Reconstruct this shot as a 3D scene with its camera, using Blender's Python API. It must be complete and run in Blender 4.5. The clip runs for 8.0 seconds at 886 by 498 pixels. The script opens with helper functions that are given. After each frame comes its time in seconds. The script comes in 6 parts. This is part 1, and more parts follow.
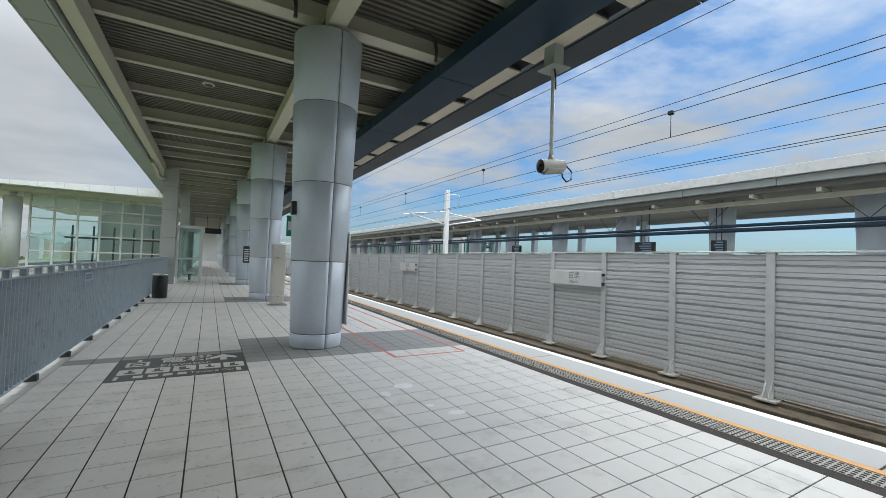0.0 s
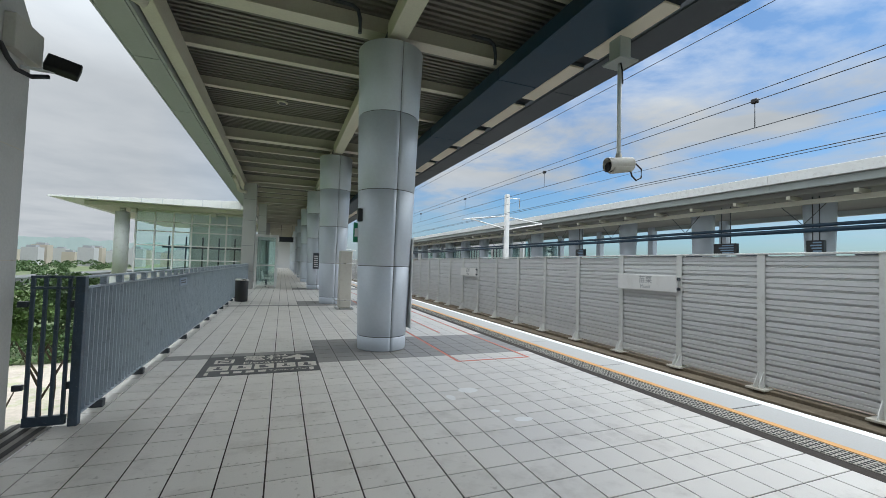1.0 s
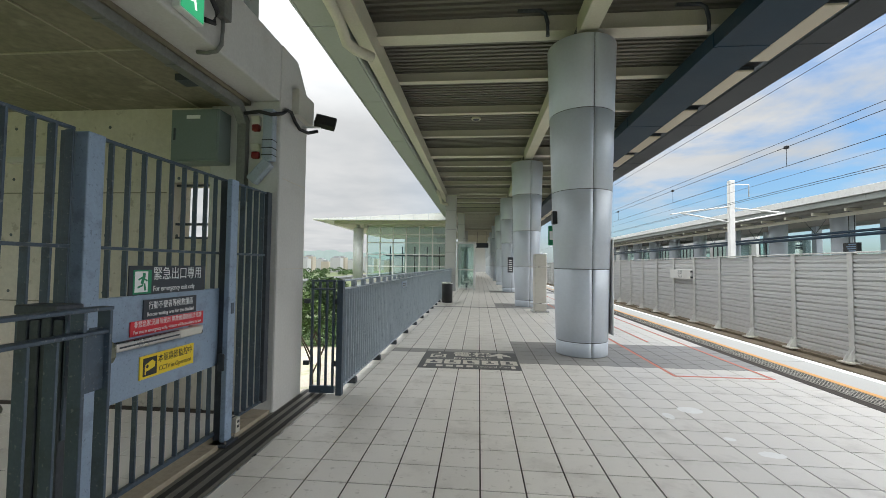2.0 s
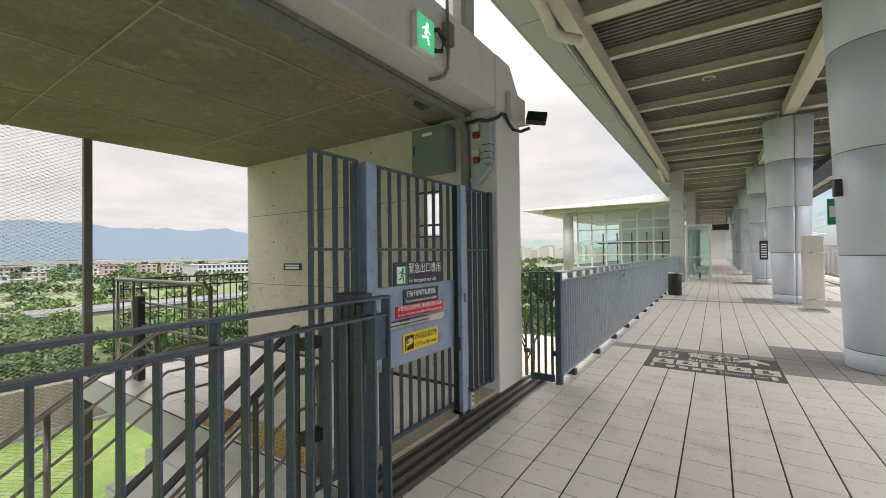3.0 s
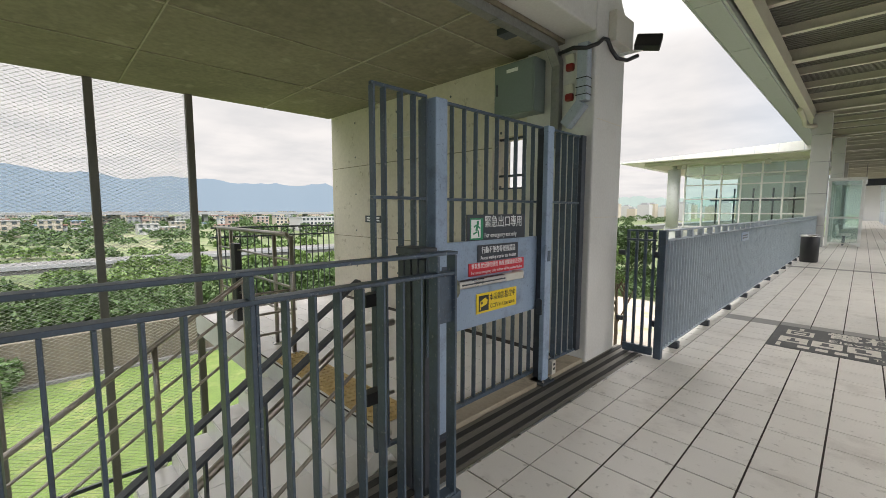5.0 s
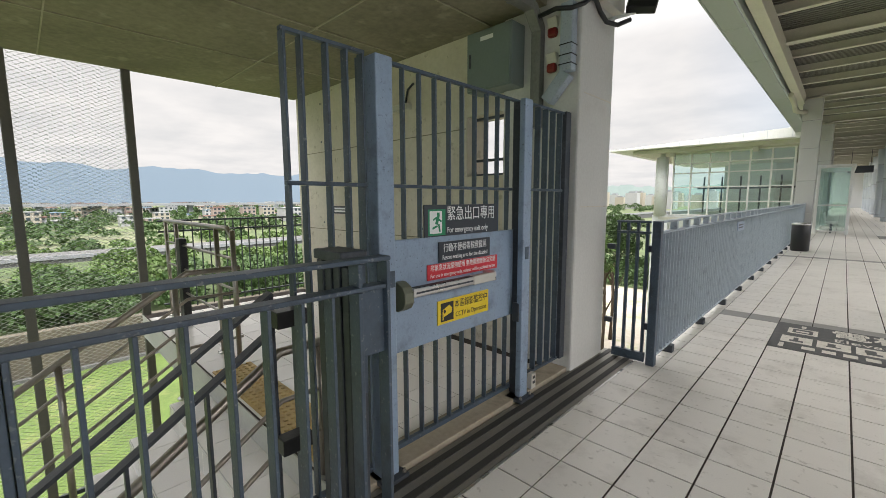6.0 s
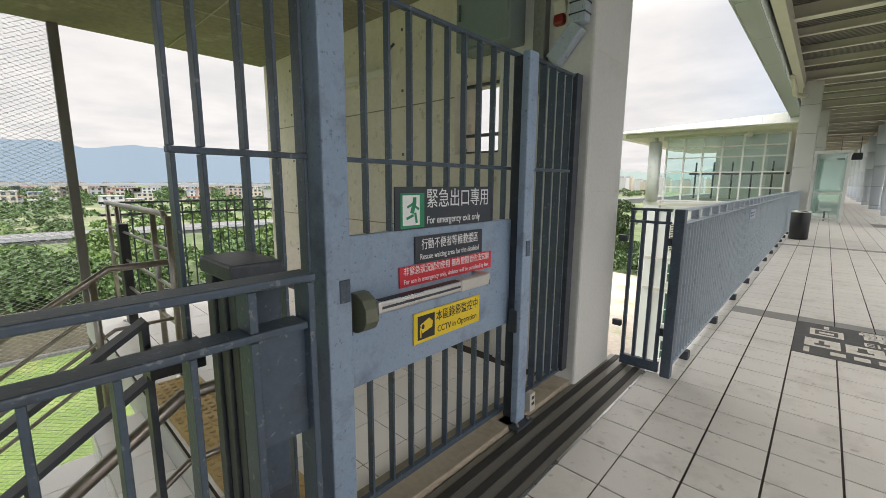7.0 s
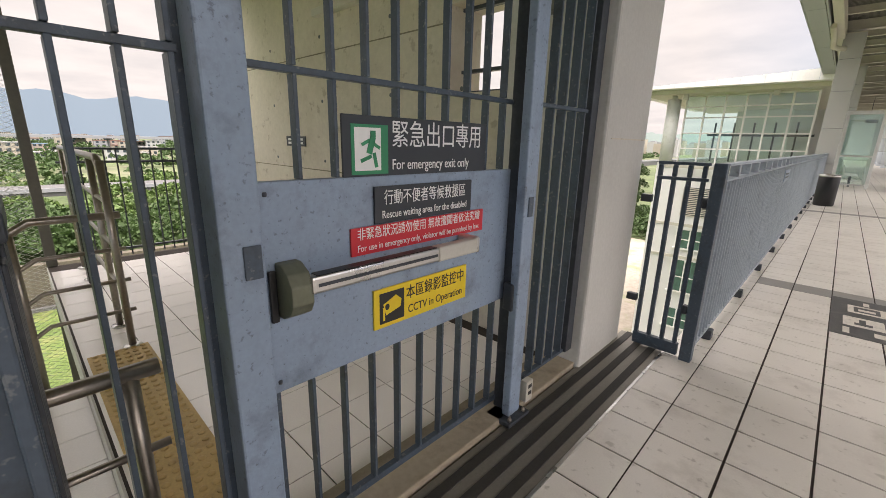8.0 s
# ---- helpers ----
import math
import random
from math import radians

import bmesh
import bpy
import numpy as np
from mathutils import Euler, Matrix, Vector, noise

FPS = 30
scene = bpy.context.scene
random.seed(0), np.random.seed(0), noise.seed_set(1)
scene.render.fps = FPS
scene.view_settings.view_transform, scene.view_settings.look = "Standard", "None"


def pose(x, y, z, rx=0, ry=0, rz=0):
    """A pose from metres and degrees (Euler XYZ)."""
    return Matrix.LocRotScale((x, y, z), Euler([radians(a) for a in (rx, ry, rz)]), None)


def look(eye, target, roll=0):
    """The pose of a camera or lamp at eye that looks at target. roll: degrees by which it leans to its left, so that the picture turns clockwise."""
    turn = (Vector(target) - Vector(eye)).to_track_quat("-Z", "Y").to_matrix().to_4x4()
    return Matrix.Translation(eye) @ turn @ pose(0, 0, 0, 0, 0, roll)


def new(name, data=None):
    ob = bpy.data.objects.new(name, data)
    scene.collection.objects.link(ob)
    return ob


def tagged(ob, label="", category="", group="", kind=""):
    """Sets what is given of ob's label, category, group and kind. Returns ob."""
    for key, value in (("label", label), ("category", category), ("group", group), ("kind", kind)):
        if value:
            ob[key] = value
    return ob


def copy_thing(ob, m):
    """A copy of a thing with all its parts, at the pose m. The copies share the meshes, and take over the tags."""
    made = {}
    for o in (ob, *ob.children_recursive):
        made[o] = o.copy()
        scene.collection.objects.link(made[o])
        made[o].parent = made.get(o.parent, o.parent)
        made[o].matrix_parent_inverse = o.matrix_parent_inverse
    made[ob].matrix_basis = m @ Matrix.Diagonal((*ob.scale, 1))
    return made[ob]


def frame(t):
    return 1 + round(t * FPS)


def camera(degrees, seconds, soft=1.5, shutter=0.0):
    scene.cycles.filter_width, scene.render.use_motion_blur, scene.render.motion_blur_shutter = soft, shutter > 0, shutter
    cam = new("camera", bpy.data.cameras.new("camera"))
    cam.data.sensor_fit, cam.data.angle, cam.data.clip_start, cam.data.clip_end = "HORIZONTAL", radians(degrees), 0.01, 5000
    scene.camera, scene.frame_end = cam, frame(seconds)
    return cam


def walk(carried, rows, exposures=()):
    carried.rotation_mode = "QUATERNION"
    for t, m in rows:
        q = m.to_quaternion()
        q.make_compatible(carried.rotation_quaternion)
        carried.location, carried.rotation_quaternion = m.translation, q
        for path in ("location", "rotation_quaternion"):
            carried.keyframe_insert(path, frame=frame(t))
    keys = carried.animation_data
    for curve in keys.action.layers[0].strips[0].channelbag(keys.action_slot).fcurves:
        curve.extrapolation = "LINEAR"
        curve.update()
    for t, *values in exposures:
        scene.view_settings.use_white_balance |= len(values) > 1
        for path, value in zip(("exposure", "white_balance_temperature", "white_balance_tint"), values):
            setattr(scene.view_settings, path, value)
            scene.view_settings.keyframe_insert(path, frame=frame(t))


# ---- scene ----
cam = camera(94.5, 8.0, soft=0.75)
PATH = [
    (0, (-0.082, -0.104, 1.503), (0.908, 1.632, 1.567), 2.1),
    (0.5, (-0.092, -0.095, 1.495), (0.822, 1.683, 1.567), 1.9),
    (1, (-0.11, -0.08, 1.484), (0.617, 1.781, 1.564), 1.7),
    (1.5, (-0.123, -0.085, 1.493), (0.235, 1.881, 1.574), 1.3),
    (2, (-0.182, -0.118, 1.484), (-0.357, 1.873, 1.561), 0.7),
    (2.2, (-0.205, -0.144, 1.489), (-0.608, 1.814, 1.56), 0.2),
    (3.3, (-0.227, -0.23, 1.52), (-1.487, 1.323, 1.514), -0.6),
    (3.5, (-0.223, -0.22, 1.518), (-1.551, 1.276, 1.486), -0.5),
    (4, (-0.221, -0.181, 1.517), (-1.638, 1.227, 1.422), -0.4),
    (4.5, (-0.264, -0.074, 1.503), (-1.705, 1.305, 1.354), -0.2),
    (4.7, (-0.309, -0.017, 1.494), (-1.745, 1.365, 1.331), -0.1),
    (5.8, (-0.58, 0.517, 1.476), (-1.974, 1.931, 1.238), 0.1),
    (6, (-0.613, 0.622, 1.483), (-1.998, 2.045, 1.245), -0.2),
    (6.5, (-0.799, 0.859, 1.477), (-2.152, 2.308, 1.21), -0.1),
    (7, (-0.991, 1.086, 1.472), (-2.331, 2.536, 1.154), 0.4),
    (7.5, (-1.126, 1.365, 1.432), (-2.467, 2.792, 1.025), 1.0),
    (8, (-1.227, 1.519, 1.382), (-2.558, 2.922, 0.874), 1.4),
]
EXPOSURES = [(0.0, 1.47, 6250, 7), (1.2, 1.47, 6250, 7), (1.7, 1.6, 6450, 7), (2.2, 1.9, 6800, 10), (3.5, 2.1, 7150, 15), (6.0, 2.12, 7000, 12), (7.5, 2.18, 7150, 14), (8.0, 2.2, 7500, 19)]
walk(cam, [(t, look(eye, target, roll)) for t, eye, target, roll in PATH], EXPOSURES)

# ---- world, sun ----
world = bpy.data.worlds.new("sky")
world.use_nodes = True
scene.world = world
wt = world.node_tree
wt.nodes.clear()


def wn(kind, **kw):
    n = wt.nodes.new(kind)
    for k, v in kw.items():
        n.inputs[k].default_value = v
    return n


w_out = wt.nodes.new("ShaderNodeOutputWorld")
w_bg = wn("ShaderNodeBackground", Strength=0.062)
w_sky = wt.nodes.new("ShaderNodeTexSky")
w_sky.sky_type = "NISHITA"
w_sky.sun_disc = False
w_sky.sun_elevation = radians(62)
w_sky.sun_rotation = radians(95)
w_sky.dust_density = 1.5
w_co = wt.nodes.new("ShaderNodeTexCoord")
w_sep = wt.nodes.new("ShaderNodeSeparateXYZ")
w_up = wt.nodes.new("ShaderNodeMath")
w_up.operation = "MAXIMUM"
w_up.inputs[1].default_value = 0.03
w_add = wt.nodes.new("ShaderNodeMath")
w_add.operation = "ADD"
w_add.inputs[1].default_value = 0.10
w_dx = wt.nodes.new("ShaderNodeMath")
w_dx.operation = "DIVIDE"
w_dy = wt.nodes.new("ShaderNodeMath")
w_dy.operation = "DIVIDE"
w_com = wt.nodes.new("ShaderNodeCombineXYZ")
w_noise = wn("ShaderNodeTexNoise", Scale=1.1, Detail=10.0, Roughness=0.58, Distortion=0.25)
w_ramp = wt.nodes.new("ShaderNodeValToRGB")
w_ramp.color_ramp.elements[0].position = 0.40
w_ramp.color_ramp.elements[1].position = 0.60
w_side = wt.nodes.new("ShaderNodeMapRange")
w_side.inputs["From Min"].default_value = 0.45
w_side.inputs["From Max"].default_value = -0.25
w_cov = wt.nodes.new("ShaderNodeMath")
w_cov.operation = "MAXIMUM"
w_n2 = wn("ShaderNodeTexNoise", Scale=1.3, Detail=6.0, Roughness=0.55)
w_shade = wt.nodes.new("ShaderNodeValToRGB")
w_shade.color_ramp.elements[0].position = 0.36
w_shade.color_ramp.elements[0].color = (0.80, 0.84, 0.89, 1)
w_shade.color_ramp.elements[1].position = 0.62
w_shade.color_ramp.elements[1].color = (0.96, 0.985, 1.02, 1)
w_gain = wt.nodes.new("ShaderNodeVectorMath")
w_gain.operation = "SCALE"
w_gain.inputs["Scale"].default_value = 9.0
w_grad = wt.nodes.new("ShaderNodeMapRange")
w_grad.inputs["From Min"].default_value = 0.32
w_grad.inputs["From Max"].default_value = 0.85
w_grad.inputs["To Min"].default_value = 3.5
w_grad.inputs["To Max"].default_value = 15.0
w_blue = wt.nodes.new("ShaderNodeVectorMath")
w_blue.operation = "MULTIPLY"
w_blue.inputs[1].default_value = (0.43, 0.60, 0.74)
w_mix = wt.nodes.new("ShaderNodeMix")
w_mix.data_type = "RGBA"
L = wt.links.new
L(w_co.outputs["Generated"], w_sep.inputs[0])
L(w_sep.outputs["Z"], w_up.inputs[0])
L(w_up.outputs[0], w_add.inputs[0])
L(w_sep.outputs["X"], w_dx.inputs[0])
L(w_add.outputs[0], w_dx.inputs[1])
L(w_sep.outputs["Y"], w_dy.inputs[0])
L(w_add.outputs[0], w_dy.inputs[1])
L(w_dx.outputs[0], w_com.inputs[0])
L(w_dy.outputs[0], w_com.inputs[1])
L(w_com.outputs[0], w_noise.inputs["Vector"])
L(w_com.outputs[0], w_n2.inputs["Vector"])
L(w_noise.outputs["Fac"], w_ramp.inputs[0])
L(w_sep.outputs["X"], w_side.inputs["Value"])
w_low = wt.nodes.new("ShaderNodeMapRange")
w_low.inputs["From Min"].default_value = 0.03
w_low.inputs["From Max"].default_value = 0.22
w_lm = wt.nodes.new("ShaderNodeMath")
w_lm.operation = "MULTIPLY"
L(w_sep.outputs["Z"], w_low.inputs["Value"])
L(w_low.outputs[0], w_lm.inputs[0])
L(w_ramp.outputs[0], w_lm.inputs[1])
L(w_lm.outputs[0], w_cov.inputs[0])
L(w_side.outputs[0], w_cov.inputs[1])
L(w_n2.outputs["Fac"], w_shade.inputs[0])
L(w_shade.outputs[0], w_gain.inputs[0])
L(w_sep.outputs["Z"], w_grad.inputs["Value"])
L(w_grad.outputs[0], w_gain.inputs["Scale"])
L(w_sky.outputs[0], w_blue.inputs[0])
L(w_cov.outputs[0], w_mix.inputs[0])
L(w_blue.outputs[0], w_mix.inputs[6])
L(w_gain.outputs[0], w_mix.inputs[7])
L(w_mix.outputs[2], w_bg.inputs["Color"])
L(w_bg.outputs[0], w_out.inputs[0])

sun = new("sun", bpy.data.lights.new("sun", "SUN"))
sun.data.energy, sun.data.angle, sun.data.color = 1.5, radians(95), (1.0, 0.98, 0.95)
sun.matrix_world = look((38, -3, 72), (0, 0, 0))

# ---- materials ----


def mat(name, base, rough=0.6, metal=0.0, var=0.12, fine=60.0, coarse=1.7, bump=0.05, bump_scale=90.0, stain=None, stain_amount=0.0, stain_scale=2.5, per_object=0.0, island=False, stretch=(1, 1, 1), coat=0.0, spots=None, spot_scale=38.0, spot_amount=0.8):
    m = bpy.data.materials.new(name)
    m.use_nodes = True
    t = m.node_tree
    b = t.nodes["Principled BSDF"]
    b.inputs["Roughness"].default_value = rough
    b.inputs["Metallic"].default_value = metal
    b.inputs["Coat Weight"].default_value = coat
    geo = t.nodes.new("ShaderNodeNewGeometry")
    vm = t.nodes.new("ShaderNodeVectorMath")
    vm.operation = "MULTIPLY"
    vm.inputs[1].default_value = stretch
    t.links.new(geo.outputs["Position"], vm.inputs[0])
    n1 = t.nodes.new("ShaderNodeTexNoise")
    n1.inputs["Scale"].default_value, n1.inputs["Detail"].default_value = fine, 3
    n2 = t.nodes.new("ShaderNodeTexNoise")
    n2.inputs["Scale"].default_value, n2.inputs["Detail"].default_value = coarse, 5
    n2.inputs["Roughness"].default_value = 0.6
    for n in (n1, n2):
        t.links.new(vm.outputs[0], n.inputs["Vector"])
    add = t.nodes.new("ShaderNodeMath")
    add.operation = "ADD"
    t.links.new(n1.outputs["Fac"], add.inputs[0])
    t.links.new(n2.outputs["Fac"], add.inputs[1])
    src = add
    if per_object:
        info = t.nodes.new("ShaderNodeObjectInfo") if not island else geo
        mul = t.nodes.new("ShaderNodeMath")
        mul.operation = "MULTIPLY_ADD"
        mul.inputs[1].default_value = per_object
        t.links.new(info.outputs["Random Per Island" if island else "Random"], mul.inputs[0])
        t.links.new(add.outputs[0], mul.inputs[2])
        src = mul
    mr = t.nodes.new("ShaderNodeMapRange")
    mr.inputs["From Min"].default_value, mr.inputs["From Max"].default_value = 0.6, 1.4 + per_object
    mr.inputs["To Min"].default_value, mr.inputs["To Max"].default_value = 1 - var, 1 + var
    t.links.new(src.outputs[0], mr.inputs["Value"])
    sc = t.nodes.new("ShaderNodeVectorMath")
    sc.operation = "SCALE"
    sc.inputs[0].default_value = base
    t.links.new(mr.outputs[0], sc.inputs["Scale"])
    col = sc.outputs[0]
    if stain:
        n3 = t.nodes.new("ShaderNodeTexNoise")
        n3.inputs["Scale"].default_value, n3.inputs["Detail"].default_value, n3.inputs["Roughness"].default_value = stain_scale, 8, 0.7
        t.links.new(vm.outputs[0], n3.inputs["Vector"])
        r = t.nodes.new("ShaderNodeMapRange")
        r.inputs["From Min"].default_value, r.inputs["From Max"].default_value = 0.52, 0.72
        r.inputs["To Max"].default_value = stain_amount
        t.links.new(n3.outputs["Fac"], r.inputs["Value"])
        mx = t.nodes.new("ShaderNodeMix")
        mx.data_type = "RGBA"
        mx.inputs[7].default_value = (*stain, 1)
        t.links.new(r.outputs[0], mx.inputs[0])
        t.links.new(col, mx.inputs[6])
        col = mx.outputs[2]
    if spots:
        n5 = t.nodes.new("ShaderNodeTexNoise")
        n5.inputs["Scale"].default_value, n5.inputs["Detail"].default_value, n5.inputs["Roughness"].default_value = spot_scale, 3, 0.6
        t.links.new(vm.outputs[0], n5.inputs["Vector"])
        r5 = t.nodes.new("ShaderNodeMapRange")
        r5.inputs["From Min"].default_value, r5.inputs["From Max"].default_value = 0.62, 0.69
        r5.inputs["To Max"].default_value = spot_amount
        t.links.new(n5.outputs["Fac"], r5.inputs["Value"])
        m5 = t.nodes.new("ShaderNodeMix")
        m5.data_type = "RGBA"
        m5.inputs[7].default_value = (*spots, 1)
        t.links.new(r5.outputs[0], m5.inputs[0])
        t.links.new(col, m5.inputs[6])
        col = m5.outputs[2]
    t.links.new(col, b.inputs["Base Color"])
    rr = t.nodes.new("ShaderNodeMapRange")
    rr.inputs["To Min"].default_value, rr.inputs["To Max"].default_value = max(rough - 0.1, 0.02), min(rough + 0.12, 1)
    t.links.new(n2.outputs["Fac"], rr.inputs["Value"])
    t.links.new(rr.outputs[0], b.inputs["Roughness"])
    if bump:
        n4 = t.nodes.new("ShaderNodeTexNoise")
        n4.inputs["Scale"].default_value, n4.inputs["Detail"].default_value = bump_scale, 4
        t.links.new(vm.outputs[0], n4.inputs["Vector"])
        bp = t.nodes.new("ShaderNodeBump")
        bp.inputs["Strength"].default_value, bp.inputs["Distance"].default_value = min(bump * 4, 1), 0.004
        t.links.new(n4.outputs["Fac"], bp.inputs["Height"])
        t.links.new(bp.outputs[0], b.inputs["Normal"])
    return m


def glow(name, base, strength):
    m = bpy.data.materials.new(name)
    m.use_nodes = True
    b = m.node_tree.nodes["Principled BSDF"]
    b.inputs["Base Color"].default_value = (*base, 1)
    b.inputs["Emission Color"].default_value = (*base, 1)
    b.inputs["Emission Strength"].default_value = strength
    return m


def glass(name, tint=(0.85, 0.93, 0.91), rough=0.02, clear=0.75):
    m = bpy.data.materials.new(name)
    m.use_nodes = True
    t = m.node_tree
    t.nodes.clear()
    o = t.nodes.new("ShaderNodeOutputMaterial")
    tr = t.nodes.new("ShaderNodeBsdfTransparent")
    tr.inputs[0].default_value = (*tint, 1)
    gl = t.nodes.new("ShaderNodeBsdfGlossy")
    gl.inputs["Roughness"].default_value = rough
    mx = t.nodes.new("ShaderNodeMixShader")
    fr = t.nodes.new("ShaderNodeFresnel")
    fr.inputs[0].default_value = 1.5
    ad = t.nodes.new("ShaderNodeMath")
    ad.inputs[1].default_value = 1 - clear - 0.2
    t.links.new(fr.outputs[0], ad.inputs[0])
    t.links.new(ad.outputs[0], mx.inputs[0])
    t.links.new(tr.outputs[0], mx.inputs[1])
    t.links.new(gl.outputs[0], mx.inputs[2])
    t.links.new(mx.outputs[0], o.inputs[0])
    return m


M_TILE = mat("floor_tile", (0.70, 0.67, 0.62), 0.33, var=0.10, fine=140, coarse=1.1, bump=0.03, bump_scale=220, stain=(0.36, 0.325, 0.28), stain_amount=0.55, stain_scale=1.9, per_object=0.35, spots=(0.27, 0.24, 0.2), spot_scale=16, spot_amount=0.45)
M_TILE_I = mat("floor_tile_far", (0.70, 0.67, 0.62), 0.33, var=0.10, fine=140, coarse=1.1, bump=0.03, bump_scale=220, stain=(0.36, 0.325, 0.28), stain_amount=0.55, stain_scale=1.9, per_object=0.35, island=True)
M_TILE_D = mat("dark_tile", (0.27, 0.26, 0.245), 0.45, var=0.12, fine=140, coarse=1.5, bump=0.03, per_object=0.3)
M_GROUT = mat("grout", (0.04, 0.03, 0.024), 0.9, var=0.35, fine=30, coarse=2.0, bump=0.1)
M_CONC = mat("raw_concrete", (0.62, 0.57, 0.48), 0.85, var=0.10, fine=25, coarse=0.9, bump=0.12, bump_scale=45, stain=(0.42, 0.36, 0.27), stain_amount=0.5, stain_scale=0.9, spots=(0.3, 0.25, 0.18), spot_scale=9, spot_amount=0.5)
# Base set darker than the wall concrete to offset bounced light.
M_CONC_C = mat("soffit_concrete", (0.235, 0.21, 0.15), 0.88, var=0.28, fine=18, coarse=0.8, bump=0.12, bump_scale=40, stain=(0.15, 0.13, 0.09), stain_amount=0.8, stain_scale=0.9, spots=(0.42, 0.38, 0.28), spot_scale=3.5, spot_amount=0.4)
M_CONC_F = mat("smooth_concrete", (0.58, 0.57, 0.54), 0.8, var=0.08, fine=40, coarse=1.2, bump=0.08, stain=(0.42, 0.40, 0.36), stain_amount=0.35, stain_scale=1.8)
M_STEEL = mat("blue_grey_paint", (0.058, 0.083, 0.113), 0.42, var=0.16, fine=80, coarse=5.0, bump=0.05, bump_scale=120, stain=(0.035, 0.04, 0.045), stain_amount=0.8, stain_scale=9.0, spots=(0.24, 0.25, 0.26), spot_scale=55, spot_amount=0.5)
M_STEEL_L = mat("light_blue_paint", (0.26, 0.34, 0.445), 0.36, var=0.10, fine=70, coarse=3.5, bump=0.04, stain=(0.10, 0.12, 0.145), stain_amount=0.7, stain_scale=5.0, spots=(0.06, 0.068, 0.078), spot_scale=60, spot_amount=0.5)
M_STEEL_D = mat("dark_steel", (0.04, 0.047, 0.058), 0.45, var=0.2, fine=60, coarse=6.0, bump=0.05, stain=(0.12, 0.13, 0.14), stain_amount=0.5, stain_scale=10)
# Railing paint lighter than the fence's, with skylight put into the base.
M_RAIL = mat("skylit_rail_paint", (0.34, 0.39, 0.44), 0.45, var=0.12, fine=60, coarse=3.0, bump=0.04, stain=(0.11, 0.12, 0.13), stain_amount=0.5, stain_scale=7.0, spots=(0.1, 0.11, 0.12), spot_scale=30, spot_amount=0.5)
M_ALU = mat("aluminium_cladding", (0.58, 0.63, 0.69), 0.42, 0.2, var=0.05, fine=20, coarse=0.8, bump=0.0, stain=(0.55, 0.58, 0.62), stain_amount=0.4, stain_scale=1.5)
M_JOINT = mat("joint_seal", (0.11, 0.12, 0.13), 0.7, var=0.2)
M_JOINT_L = mat("light_joint", (0.62, 0.65, 0.68), 0.6, var=0.1)
M_CREAM = mat("canopy_paint", (0.56, 0.54, 0.44), 0.5, var=0.08, fine=30, coarse=1.2, bump=0.02, stain=(0.45, 0.42, 0.34), stain_amount=0.35, stain_scale=2.0)
M_DECK = mat("roof_deck", (0.17, 0.165, 0.14), 0.5, var=0.10, fine=30, coarse=0.7, bump=0.02)
M_SOFFIT = mat("soffit_panel", (0.36, 0.39, 0.37), 0.5, var=0.06, fine=20, coarse=0.8, bump=0.02)
M_NAVY = mat("navy_panel", (0.009, 0.036, 0.066), 0.45, var=0.15, fine=10, coarse=0.9, bump=0.0)
M_SLATE = mat("slate_panel", (0.05, 0.06, 0.07), 0.45, var=0.1, fine=10, coarse=0.9, bump=0.0)
M_DIFF = mat("light_diffuser", (0.72, 0.66, 0.54), 0.5, var=0.05)
M_NOISEW = mat("barrier_panel", (0.72, 0.725, 0.73), 0.5, 0.1, var=0.06, fine=30, coarse=0.7, bump=0.02, stain=(0.56, 0.55, 0.53), stain_amount=0.4, stain_scale=1.3, stretch=(1, 0.25, 1))
M_GALV = mat("pale_post", (0.76, 0.77, 0.75), 0.5, 0.1, var=0.07, stain=(0.38, 0.36, 0.31), stain_amount=0.4, stain_scale=4)
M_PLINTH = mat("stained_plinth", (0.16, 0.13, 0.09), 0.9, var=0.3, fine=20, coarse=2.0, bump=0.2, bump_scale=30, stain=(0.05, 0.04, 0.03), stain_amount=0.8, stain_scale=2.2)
M_BALLAST = mat("track_bed", (0.05, 0.043, 0.036), 0.95, var=0.45, fine=25, coarse=1.5, bump=0.25, bump_scale=25)
M_WHITE = mat("white_paint", (0.84, 0.84, 0.82), 0.5, var=0.05, stain=(0.55, 0.53, 0.5), stain_amount=0.3, stain_scale=3)
M_WHITE2 = mat("white_wall", (0.70, 0.71, 0.70), 0.65, var=0.06, fine=20, coarse=0.5, bump=0.03)
M_ORANGE = mat("orange_line", (0.72, 0.36, 0.08), 0.55, var=0.1, fine=40, coarse=3, stain=(0.5, 0.33, 0.18), stain_amount=0.5, stain_scale=6)
M_RED_LINE = mat("red_line", (0.66, 0.20, 0.13), 0.6, var=0.1, fine=60, coarse=4, stain=(0.48, 0.40, 0.35), stain_amount=0.75, stain_scale=7)
M_KERB = mat("kerb_concrete", (0.34, 0.29, 0.22), 0.85, var=0.15, fine=30, coarse=2.0, bump=0.1, stain=(0.16, 0.13, 0.1), stain_amount=0.7, stain_scale=4.0)
M_SEAM = mat("formwork_seam", (0.40, 0.36, 0.27), 0.88, var=0.25, fine=20, coarse=1.5, bump=0.1)
M_COPING = mat("edge_coping", (0.44, 0.44, 0.43), 0.7, var=0.08, fine=60, coarse=1.2, bump=0.08, per_object=0.3)
M_TACT_G = mat("grey_tactile", (0.36, 0.34, 0.29), 0.6, var=0.12, fine=60, coarse=2, bump=0.05)
